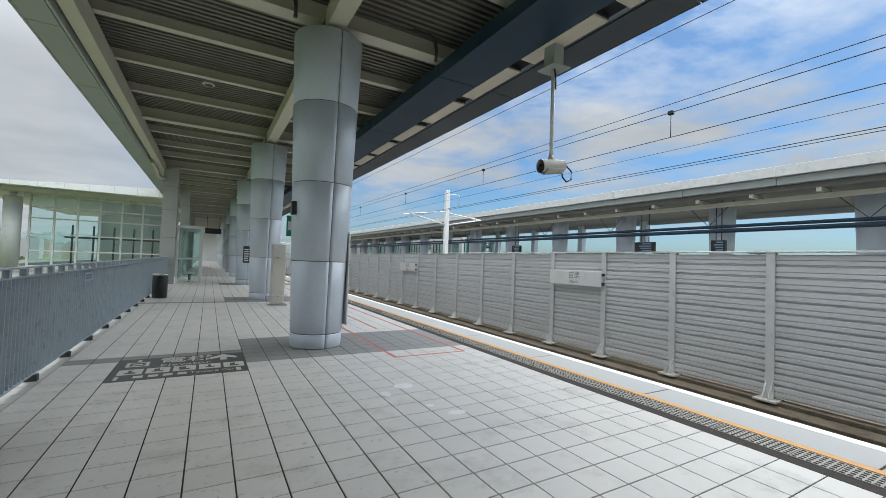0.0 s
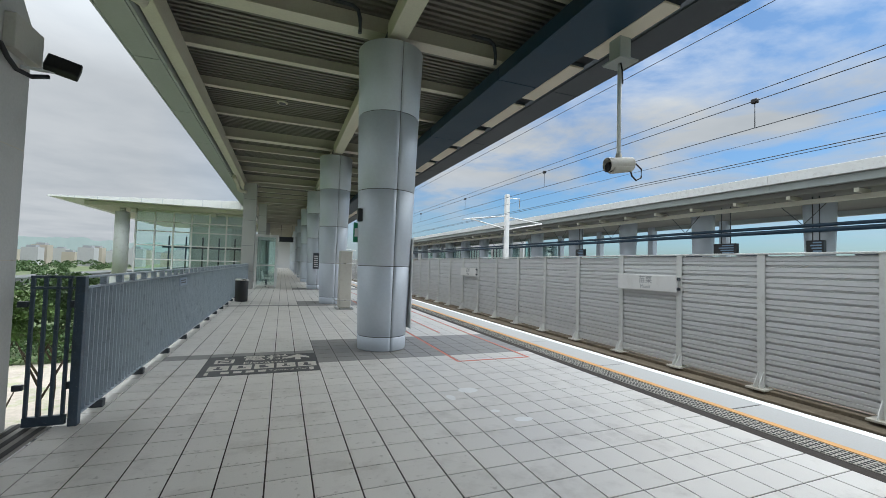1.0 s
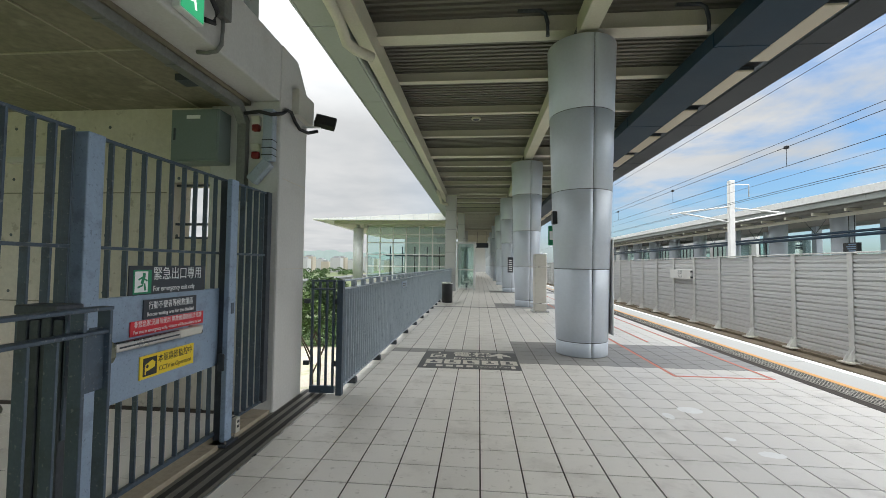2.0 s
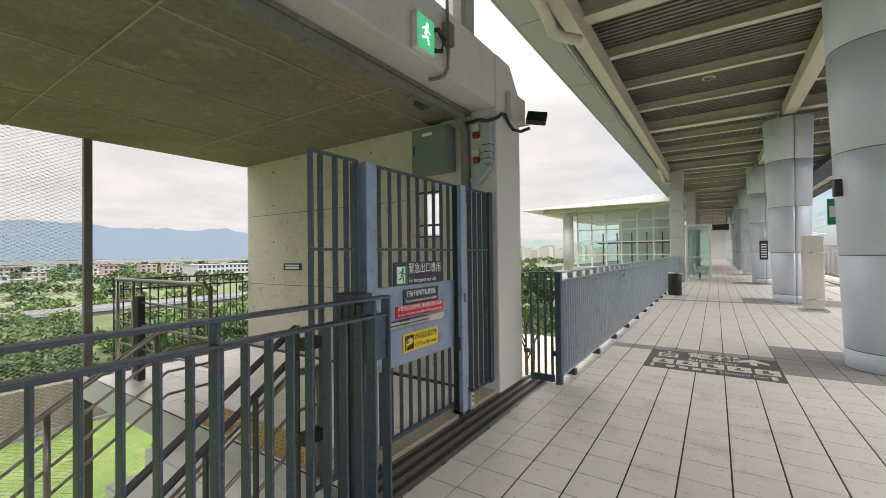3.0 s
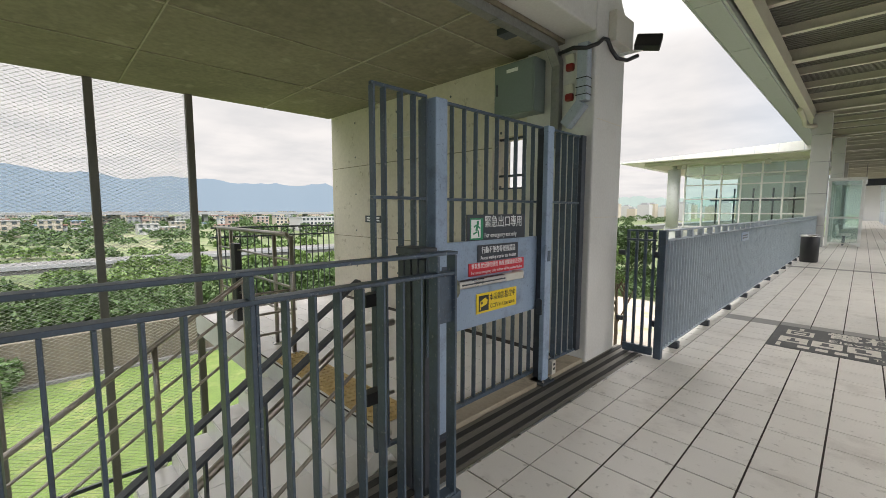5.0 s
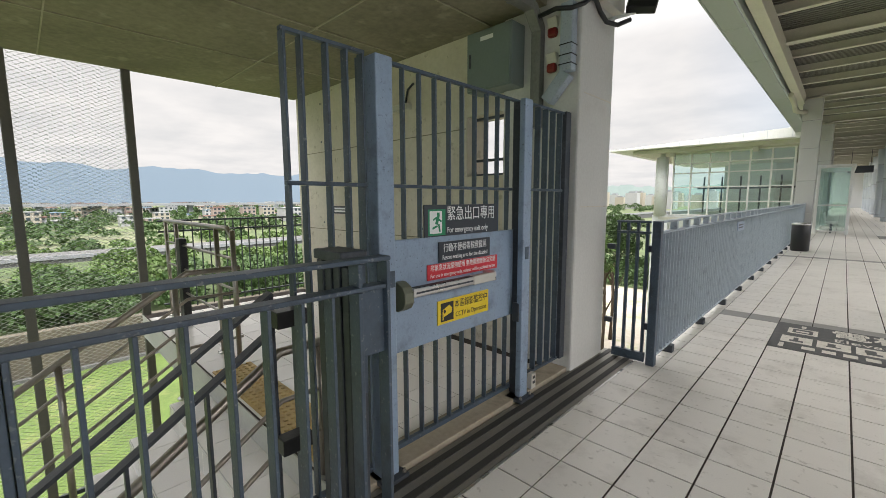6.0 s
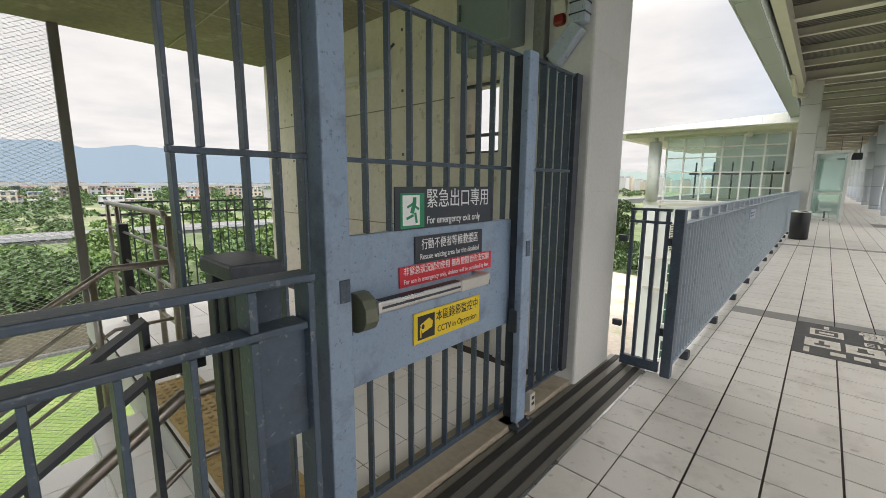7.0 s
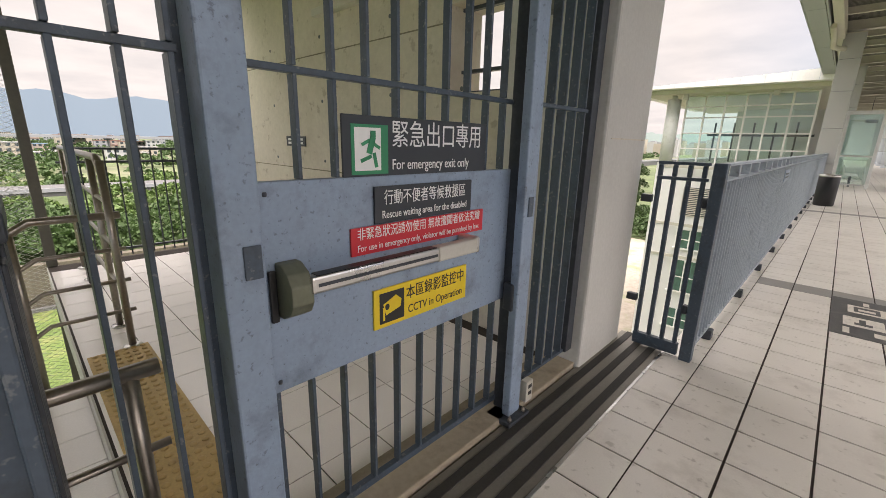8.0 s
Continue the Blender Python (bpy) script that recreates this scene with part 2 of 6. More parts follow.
M_TACT_Y = mat("ochre_tactile", (0.56, 0.39, 0.16), 0.6, var=0.14, fine=70, coarse=4, bump=0.06, stain=(0.28, 0.19, 0.09), stain_amount=0.5, stain_scale=7)
M_INOX = mat("stainless", (0.55, 0.54, 0.52), 0.28, 0.95, var=0.08, fine=90, coarse=6, bump=0.0)
M_INOX_B = mat("weathered_pipe", (0.33, 0.295, 0.255), 0.32, 0.85, var=0.15, fine=60, coarse=6, bump=0.02)
M_BLACK = mat("black_plastic", (0.012, 0.012, 0.013), 0.4, var=0.2)
M_RUBBER = mat("black_strip", (0.035, 0.033, 0.03), 0.7, var=0.25, fine=80, coarse=5, bump=0.06)
M_DRAIN = mat("threshold_plate", (0.22, 0.205, 0.18), 0.5, 0.35, var=0.14, fine=70, coarse=4, bump=0.05)
M_BOX = mat("green_grey_box", (0.17, 0.21, 0.195), 0.45, var=0.08)
M_CASE = mat("beige_case", (0.55, 0.53, 0.47), 0.45, var=0.06, stain=(0.4, 0.37, 0.3), stain_amount=0.4, stain_scale=9)
M_REDP = mat("red_plastic", (0.22, 0.012, 0.012), 0.3, var=0.1)
M_SIGN_D = mat("charcoal_sign", (0.035, 0.042, 0.052), 0.4, var=0.06, bump=0)
M_SIGN_G = mat("green_sign", (0.02, 0.25, 0.12), 0.4, var=0.05, bump=0)
M_SIGN_R = mat("red_sign", (0.66, 0.035, 0.05), 0.4, var=0.05, bump=0)
M_SIGN_Y = mat("yellow_sign", (0.80, 0.58, 0.03), 0.4, var=0.05, bump=0)
M_SIGN_W = mat("white_letter", (0.82, 0.83, 0.82), 0.45, var=0.03, bump=0)
M_SIGN_K = mat("black_letter", (0.02, 0.02, 0.02), 0.45, var=0.03, bump=0)
M_GREYL = mat("grey_letter", (0.30, 0.31, 0.32), 0.5, var=0.03, bump=0)
M_FMARK = mat("floor_mark_pale", (0.64, 0.61, 0.54), 0.5, var=0.1, fine=60, coarse=5, stain=(0.22, 0.2, 0.18), stain_amount=0.6, stain_scale=14)
M_FDARK = mat("floor_mark_dark", (0.085, 0.085, 0.085), 0.5, var=0.15, fine=60, coarse=4, stain=(0.2, 0.19, 0.17), stain_amount=0.5, stain_scale=9)
M_GLASS = glass("clear_glass")
M_GLASS_G = glass("green_glass", (0.84, 0.95, 0.92), 0.03, 0.78)
M_GRASS = mat("lawn_grass", (0.085, 0.135, 0.028), 0.9, var=0.35, fine=9, coarse=0.35, bump=0.3, bump_scale=12, stain=(0.20, 0.21, 0.075), stain_amount=0.8, stain_scale=0.45, spots=(0.07, 0.12, 0.03), spot_scale=1.6, spot_amount=0.6)
M_LEAF = mat("leaf", (0.042, 0.085, 0.02), 0.65, var=0.45, fine=1.2, coarse=0.3, bump=0, per_object=0.6, island=True)
M_LEAF2 = mat("light_leaf", (0.078, 0.135, 0.03), 0.65, var=0.4, fine=1.2, coarse=0.3, bump=0, per_object=0.6, island=True)
M_BARK = mat("bark", (0.09, 0.065, 0.045), 0.9, var=0.3, bump=0.2)
M_ROAD = mat("asphalt", (0.12, 0.12, 0.12), 0.9, var=0.15, fine=4, coarse=0.2)
M_PAVE = mat("pale_paving", (0.42, 0.37, 0.31), 0.85, var=0.2, fine=2, coarse=0.25, stain=(0.2, 0.28, 0.1), stain_amount=0.9, stain_scale=0.3)
# House walls and roofs are greyed to carry distance haze in the colour.
M_HOUSE = [mat("render_%s" % n, c, 0.8, var=0.06, fine=2, coarse=0.3, bump=0) for n, c in (("white", (0.40, 0.40, 0.40)), ("cream", (0.38, 0.34, 0.28)), ("grey", (0.27, 0.28, 0.29)), ("pink", (0.33, 0.26, 0.23)))]
M_ROOF = [mat("roof_%s" % n, c, 0.75, var=0.08, fine=2, coarse=0.3, bump=0) for n, c in (("red", (0.19, 0.10, 0.08)), ("blue", (0.16, 0.24, 0.32)), ("grey", (0.3, 0.3, 0.3)))]
M_WIN = mat("dark_window", (0.05, 0.065, 0.075), 0.15, var=0.1, bump=0)
M_DUCT = mat("galvanised_duct", (0.20, 0.20, 0.185), 0.5, 0.3, var=0.2, fine=50, coarse=4, bump=0.04, stain=(0.09, 0.085, 0.075), stain_amount=0.6, stain_scale=6)
M_MPOST = mat("mesh_post_paint", (0.17, 0.16, 0.14), 0.55, 0.2, var=0.12, fine=40, coarse=3)
M_EXITG = glow("exit_glow", (0.03, 0.30, 0.14), 0.35)
M_EXITW = glow("exit_white", (0.85, 0.9, 0.85), 0.35)

# ---- building helpers ----
ORG = {}


def B():
    return bmesh.new()


def bx(bm, x0, x1, y0, y1, z0, z1, bevel=0.0):
    vs = [bm.verts.new((x, y, z)) for x in (x0, x1) for y in (y0, y1) for z in (z0, z1)]
    fs = [bm.faces.new([vs[i] for i in f]) for f in ((0, 1, 3, 2), (4, 6, 7, 5), (0, 4, 5, 1), (2, 3, 7, 6), (0, 2, 6, 4), (1, 5, 7, 3))]
    if bevel:
        es = list({e for f in fs for e in f.edges})
        bmesh.ops.bevel(bm, geom=es, offset=bevel, segments=2, profile=0.5, affect="EDGES", clamp_overlap=True)
    return bm


def sweep(bm, pts, r, seg=10, caps=True):
    pts = [Vector(p) for p in pts]
    rings = []
    for i, p in enumerate(pts):
        d = (pts[min(i + 1, len(pts) - 1)] - pts[max(i - 1, 0)]).normalized()
        q = d.to_track_quat("Z", "Y")
        rr = r[i] if isinstance(r, (list, tuple)) else r
        rings.append([bm.verts.new(p + q @ Vector((rr * math.cos(a), rr * math.sin(a), 0))) for a in [2 * math.pi * k / seg for k in range(seg)]])
    for a, b in zip(rings, rings[1:]):
        for k in range(seg):
            f = bm.faces.new((a[k], a[(k + 1) % seg], b[(k + 1) % seg], b[k]))
            f.smooth = True
    if caps:
        bm.faces.new(list(reversed(rings[0])))
        bm.faces.new(rings[-1])
    return bm


def bar(bm, p0, p1, w, h):
    """A flat bar from p0 to p1; w across x, h the other way."""
    p0, p1 = Vector(p0), Vector(p1)
    d = (p1 - p0).normalized()
    side = Vector((1, 0, 0))
    up = d.cross(side).normalized()
    vs = []
    for p in (p0, p1):
        for a, b in ((-1, -1), (1, -1), (1, 1), (-1, 1)):
            vs.append(bm.verts.new(p + side * a * w / 2 + up * b * h / 2))
    for f in ((0, 1, 2, 3), (7, 6, 5, 4), (0, 4, 5, 1), (1, 5, 6, 2), (2, 6, 7, 3), (3, 7, 4, 0)):
        bm.faces.new([vs[i] for i in f])
    return bm


def lathe(bm, x, y, prof, seg=40):
    rings = [[bm.verts.new((x + r * math.cos(2 * math.pi * k / seg), y + r * math.sin(2 * math.pi * k / seg), z)) for k in range(seg)] for r, z in prof]
    for a, b in zip(rings, rings[1:]):
        for k in range(seg):
            bm.faces.new((a[k], a[(k + 1) % seg], b[(k + 1) % seg], b[k])).smooth = True
    bm.faces.new(list(reversed(rings[0])))
    bm.faces.new(rings[-1])
    return bm


def mesh_from(name, bm, material):
    bmesh.ops.recalc_face_normals(bm, faces=bm.faces)
    me = bpy.data.meshes.new(name)
    bm.to_mesh(me)
    bm.free()
    me.materials.append(material)
    return me


def thing(name, o, label, category, group="", kind=""):
    e = new(name)
    e.location = o
    e.empty_display_size = 0.1
    ORG[e.name] = Vector(o)
    return tagged(e, label, category, group, kind)


def part(name, bm, material, parent, label=""):
    o = ORG[parent.name]
    bmesh.ops.translate(bm, verts=bm.verts, vec=-o)
    ob = new(name, mesh_from(name, bm, material))
    ob.parent = parent
    ORG[ob.name] = o
    return tagged(ob, label)


def rep(ob, dx=0.0, dy=0.0, dz=0.0):
    c = ob.copy()
    scene.collection.objects.link(c)
    c.location = ob.location + Vector((dx, dy, dz))
    return c


def solo(name, bm, material, label, category, group="", kind="", origin=None):
    o = Vector(origin) if origin else Vector((0, 0, 0))
    bmesh.ops.translate(bm, verts=bm.verts, vec=-o)
    ob = new(name, mesh_from(name, bm, material))
    ob.location = o
    ORG[ob.name] = o
    return tagged(ob, label, category, group, kind)


def raw(name, verts, faces, material, label, category, kind, parent=None):
    me = bpy.data.meshes.new(name)
    me.from_pydata([tuple(v) for v in verts], [], [tuple(f) for f in faces])
    me.materials.append(material)
    ob = new(name, me)
    if parent:
        ob.parent = parent
        return tagged(ob, label, "", "", kind)
    return tagged(ob, label, category, "", kind)


def lettering(name, text, size, m, material, parent, width=None, bold=0.0):
    """Text as a mesh under a sign. m: the pose of its middle; width: squeezed to this width."""
    cu = bpy.data.curves.new(name, "FONT")
    cu.body, cu.size, cu.align_x, cu.align_y, cu.extrude, cu.offset = text, size, "CENTER", "CENTER", 0.0006, bold
    tmp = bpy.data.objects.new(name, cu)
    scene.collection.objects.link(tmp)
    bpy.context.view_layer.update()
    me = bpy.data.meshes.new_from_object(tmp.evaluated_get(bpy.context.evaluated_depsgraph_get()))
    wide = tmp.dimensions.x
    bpy.data.objects.remove(tmp)
    if width and wide > 0:
        m = m @ Matrix.Diagonal((width / wide, 1, 1, 1))
    me.transform(Matrix.Translation(-ORG[parent.name]) @ m)
    me.materials.clear()
    me.materials.append(material)
    ob = new(name, me)
    ob.parent = parent
    ORG[ob.name] = ORG[parent.name]
    return ob

# ---- platform ----
X0, Y0, T = -1.66, 1.754, 0.30
Y_END = 92.0
slab = solo("floor", bx(B(), -1.88, 5.2, -9.0, Y_END, -0.35, -0.004), M_GROUT, "grey square tiles with dark worn joints on the platform", "floor", kind="structure")
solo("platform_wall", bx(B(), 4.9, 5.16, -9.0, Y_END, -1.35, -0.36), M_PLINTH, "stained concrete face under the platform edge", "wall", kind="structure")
coping = thing("platform_edge", (4.8, 0, 0), "grey coping slabs along the platform edge", "platform edge", kind="structure")
cop = part("slab", bx(B(), 4.56, 5.06, -8.99, -7.01, -0.12, 0.002, 0.004), M_COPING, coping)
for i in range(1, 48):
    rep(cop, 0, 2.0 * i)
solo("edge_line", bx(B(), 5.06, 5.2, -9.0, Y_END, -0.12, 0.004), M_WHITE, "white painted line on the platform lip", "line", kind="structure")
solo("warning_line", bx(B(), 4.47, 4.555, -9.0, Y_END, -0.1, 0.003), M_ORANGE, "worn orange line beside the tactile strip", "line", kind="structure")

# track side
solo("ground_track", bx(B(), 5.2, 60.0, -40.0, 160.0, -1.6, -1.25), M_BALLAST, "dark mottled track bed below the platform", "track bed", kind="structure")
for xr in (6.2, 7.63, 12.3, 13.73, 17.1, 18.53):
    bm = B()
    bx(bm, xr - 0.035, xr + 0.035, -40, 160, -1.25, -1.08, 0.012)
    solo("rail", bm, M_INOX_B, "worn steel rail on the dark track bed", "rail", "running rails")

# noise barrier
NX, NZ0, NZ1, NP, NY = 10.05, -1.04, 1.94, 2.05, 7.98
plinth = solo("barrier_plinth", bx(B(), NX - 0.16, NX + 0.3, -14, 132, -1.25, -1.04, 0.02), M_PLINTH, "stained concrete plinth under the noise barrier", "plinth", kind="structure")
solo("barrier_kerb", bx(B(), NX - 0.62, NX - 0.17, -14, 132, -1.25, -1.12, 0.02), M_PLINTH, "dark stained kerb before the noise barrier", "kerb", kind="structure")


def barrier_bay():
    bay = thing("noise_barrier", (NX, NY, NZ0), "grey ribbed metal noise barrier bay on a concrete plinth", "noise barrier", "noise barrier bays")
    nrow = 12
    h = (NZ1 - 0.03 - NZ0 - 0.05) / nrow
    bm = B()
    z0 = NZ0 + 0.05
    prof = [(0.0, 0.0), (0.0, 0.028), (0.05, 0.04), (0.05, h * 0.45), (0.025, h * 0.5), (0.05, h * 0.55), (0.05, h - 0.02), (0.0, h - 0.004), (-0.12, h - 0.004), (-0.12, 0.0)]
    a = [bm.verts.new((NX - x, NY + 0.07, z0 + z)) for x, z in prof]
    b = [bm.verts.new((NX - x, NY + NP - 0.07, z0 + z)) for x, z in prof]
    for k in range(len(prof)):
        bm.faces.new((a[k], a[(k + 1) % len(prof)], b[(k + 1) % len(prof)], b[k]))
    bm.faces.new(a)
    bm.faces.new(list(reversed(b)))
    p = part("panel", bm, M_NOISEW, bay)
    for k in range(1, nrow):
        rep(p, 0, 0, h * k)
    bm = B()
    bx(bm, NX - 0.085, NX - 0.065, NY - 0.08, NY + 0.08, NZ0, NZ1 + 0.02)
    bx(bm, NX - 0.064, NX + 0.05, NY - 0.006, NY + 0.006, NZ0, NZ1 + 0.02)
    bx(bm, NX + 0.051, NX + 0.07, NY - 0.08, NY + 0.08, NZ0, NZ1 + 0.02)
    part("post", bm, M_GALV, bay, "pale steel post")
    for s in (-0.06, 0.045):
        bm = B()
        vs = [bm.verts.new(v) for v in ((NX - 0.086, NY + s, NZ0 + 0.02), (NX - 0.26, NY + s, NZ0 + 0.02), (NX - 0.26, NY + s, NZ0 + 0.06), (NX - 0.086, NY + s, NZ0 + 0.36))]
        f = bm.faces.new(vs)
        g = bmesh.ops.extrude_face_region(bm, geom=[f])
        bmesh.ops.translate(bm, verts=[v for v in g["geom"] if isinstance(v, bmesh.types.BMVert)], vec=(0, 0.016, 0))
        part("gusset", bm, M_GALV, bay)
    part("base_plate", bx(B(), NX - 0.32, NX + 0.06, NY - 0.2, NY + 0.2, NZ0 - 0.02, NZ0 + 0.02, 0.006), M_CASE, bay, "rust-stained base plate")
    part("cap", bx(B(), NX - 0.1, NX + 0.09, NY - 0.1, NY + NP - 0.1, NZ1 + 0.0, NZ1 + 0.035, 0.006), M_GALV, bay)
    return bay


bay0 = barrier_bay()
for k in list(range(-7, 0)) + list(range(1, 44)):
    copy_thing(bay0, pose(NX, NY + NP * k, NZ0))


def station_sign(y):
    s = thing("station_sign", (NX - 0.12, y, 0.93), "white station name board fixed to the noise barrier", "sign", "station name boards")
    part("board", bx(B(), NX - 0.17, NX - 0.12, y - 1.05, y + 1.05, 0.93, 1.39, 0.01), M_WHITE, s)
    m = pose(NX - 0.172, y, 1.235, 90, 0, -90)
    lettering("lettering", "苗栗", 0.24, m, M_GREYL, s)
    lettering("small_lettering", "Miaoli", 0.15, pose(NX - 0.172, y, 1.04, 90, 0, -90), M_GREYL, s)
    for dz in (1.03, 1.3):
        part("clamp", bx(B(), NX - 0.19, NX - 0.1, y - 1.10, y - 1.052, dz - 0.04, dz + 0.04, 0.004), M_STEEL_D, s)


for y in (9.02, 21.44, 33.86):
    station_sign(y)

# ---- platform columns ----
CP, CY, CX, CR = 8.15, 7.15, 1.585, 0.435


def column(x, y, r, top, name="column", joints=(0.24, 1.44, 2.75, 4.08), group="platform columns", flare=0.03):
    c = thing(name, (x, y, 0), "round column in pale blue-grey aluminium cladding", "column", group)
    zs = [0.0] + list(joints) + [top]
    for i, (a, b) in enumerate(zip(zs, zs[1:])):
        e = 0.006
        for h in (0, 1):
            bm = B()
            n = 26
            gap = 0.005 / r
            ang = [math.radians(-82) + h * math.pi + gap + (math.pi - 2 * gap) * k / n for k in range(n + 1)]
            ra, rb = r + flare * a, r + flare * b
            prof = [(ra - 0.02, a + e), (ra - 0.004, a + e), (ra, a + e + 0.004), (rb, b - e - 0.004), (rb - 0.004, b - e), (rb - 0.02, b - e)]
            rings = [[bm.verts.new((x + rr * math.cos(t), y + rr * math.sin(t), z)) for t in ang] for rr, z in prof]
            for p, q in zip(rings, rings[1:]):
                for k in range(n):
                    bm.faces.new((p[k], p[k + 1], q[k + 1], q[k])).smooth = True
            for k in (0, n):
                bm.faces.new([rg[k] for rg in rings])
            part("cladding_panel", bm, M_ALU, c)
    part("core", lathe(B(), x, y, [(r - 0.012, 0.0), (r + flare * top - 0.012, top - 0.002)], 40), M_JOINT, c, "dark joint sealant")
    part("head", bx(B(), x - 0.14, x + 0.14, y - 0.3, y + 0.3, top - 0.001, top + 0.28, 0.01), M_STEEL_D, c, "dark bearing block")
    return c


col0 = column(CX, CY, CR - 0.015, 5.30)
for k in (-1, 1, 2, 3, 4, 5, 6, 7, 8, 9):
    copy_thing(col0, pose(CX, CY + CP * k, 0))
edge_col = column(-1.8, -0.555, 0.43, 5.3, "edge_column", (0.2, 1.3, 2.6, 3.9), "edge columns", 0.0)


def square_column(x, y, w, top):
    c = thing("square_column", (x, y, 0), "square column in pale grey panels at the platform rail", "column", "square columns")
    zs = [0.0, 0.9, 2.2, 3.5, 4.6, top]
    for a, b in zip(zs, zs[1:]):
        part("cladding_panel", bx(B(), x - w, x + w, y - w, y + w, a + 0.006, b - 0.006, 0.01), M_COPING, c)
    part("core", bx(B(), x - w + 0.012, x + w - 0.012, y - w + 0.012, y + w - 0.012, 0, top - 0.01), M_JOINT, c)


for x, y, w in ((-1.8, 23.4, 0.30), (-1.55, 31.6, 0.26), (-1.8, 47.9, 0.3)):
    square_column(x, y, w, 5.45)

# ---- canopy ----
solo("ceiling", bx(B(), -2.7, 5.0, -9.0, Y_END, 6.0, 6.25), M_DECK, "dark grey ribbed metal roof deck of the canopy", "ceiling", kind="structure")
bm = B()
y = -9.0
while y < 60:
    bx(bm, -2.65, 4.2, y, y + 0.07, 5.94, 5.999)
    y += 0.15
solo("ceiling_ribs", bm, M_DECK, "folded ribs under the canopy roof deck", "ceiling", kind="structure")


def beam(name, x0, x1, y0, y1, z0, z1, material, label, group, fl=0.05):
    t = thing(name, ((x0 + x1) / 2, (y0 + y1) / 2, z0), label, "beam", group)
    along_x = (x1 - x0) > (y1 - y0)
    if along_x:
        ym = (y0 + y1) / 2
        part("web", bx(B(), x0, x1, ym - 0.02, ym + 0.02, z0 + 0.02, z1), material, t)
        part("flange", bx(B(), x0, x1, y0, y1, z0, z0 + 0.022, 0.004), material, t)
    else:
        part("box_section", bx(B(), x0, x1, y0, y1, z0, z1, 0.012), material, t)
    return t


pur = beam("purlin", -2.62, 4.3, CY + 2.0375 - 0.08, CY + 2.0375 + 0.08, 5.71, 5.935, M_CREAM, "cream painted steel purlin under the roof deck", "purlins")
gird = beam("girder", -2.4, 4.3, CY - 0.16, CY + 0.16, 5.58, 5.935, M_CREAM, "deep cream painted steel girder over a column", "girders")
for k in range(-7, 42):
    yy = CY + 2.0375 * k
    if k % 4 == 0:
        if k:
            copy_thing(gird, pose(0.95, yy, 5.58))
    elif k != 1:
        copy_thing(pur, pose(0.84, yy, 5.71))
beam("edge_beam", -2.3, -2.06, -9.0, Y_END, 5.28, 5.70, M_CREAM, "long cream painted edge beam under the purlins", "long beams")
for k in range(-2, 10):
    beam("spine_beam", CX - 0.15, CX + 0.15, CY + CP * k + 0.31, CY + CP * (k + 1) - 0.31, 5.36, 5.70, M_CREAM, "cream painted spine beam along the column heads", "long beams")
fas = thing("eaves", (-2.7, 0, 5.2), "grey panelled eaves along the canopy edge", "eaves", kind="structure")
fp = part("panel", bx(B(), -2.86, -2.42, -8.99, -6.01, 5.21, 5.24, 0.004), M_SOFFIT, fas)
fo = part("panel", bx(B(), -2.9, -2.862, -8.99, -6.01, 5.2, 6.3, 0.004), M_SOFFIT, fas)
for k in range(1, 33):
    rep(fp, 0, 3.0 * k)
    rep(fo, 0, 3.0 * k)
solo("gutter", bx(B(), -2.40, -2.36, -9, Y_END, 5.21, 5.60), M_SOFFIT, "grey gutter upstand behind the eaves", "gutter", kind="structure")

# right eaves: navy soffit, light slot, slate lip
nav = thing("soffit", (4.3, 0, 5.2), "dark navy soffit panels along the track-side canopy edge", "soffit", kind="structure")
np0 = part("panel", bx(B(), 3.78, 4.62, -8.99, -5.01, 5.2, 5.24, 0.004), M_NAVY, nav)
nl0 = part("lip", bx(B(), 3.72, 3.776, -8.99, -5.01, 5.19, 5.46, 0.004), M_NAVY, nav)
ns0 = part("edge_panel", bx(B(), 5.03, 5.62, -8.99, -5.01, 5.2, 5.24, 0.004), M_SLATE, nav)
nt0 = part("outer_panel", bx(B(), 5.622, 5.66, -8.99, -5.01, 5.2, 6.2, 0.004), M_SLATE, nav)
for k in range(1, 25):
    for p in (np0, nl0, ns0, nt0):
        rep(p, 0, 4.0 * k)
solo("light_slot", bx(B(), 4.6, 5.05, -9, Y_END, 5.33, 5.36), M_SIGN_K, "black recess of the light slot", "slot", kind="structure")


def strip_light(y):
    t = thing("strip_light", (4.86, y, 5.24), "unlit strip light with a cream diffuser in the soffit slot", "light", "strip lights")
    part("diffuser", bx(B(), 4.665, 4.985, y, y + 1.62, 5.225, 5.26, 0.006), M_DIFF, t)
    part("housing", bx(B(), 4.66, 4.99, y - 0.01, y + 1.63, 5.262, 5.329), M_SLATE, t)
    return t


sl = strip_light(-6.0)
for k in range(1, 40):
    copy_thing(sl, pose(4.86, -6.0 + 2.0 * k, 5.24))

# ---- platform railing ----
RX = -1.75


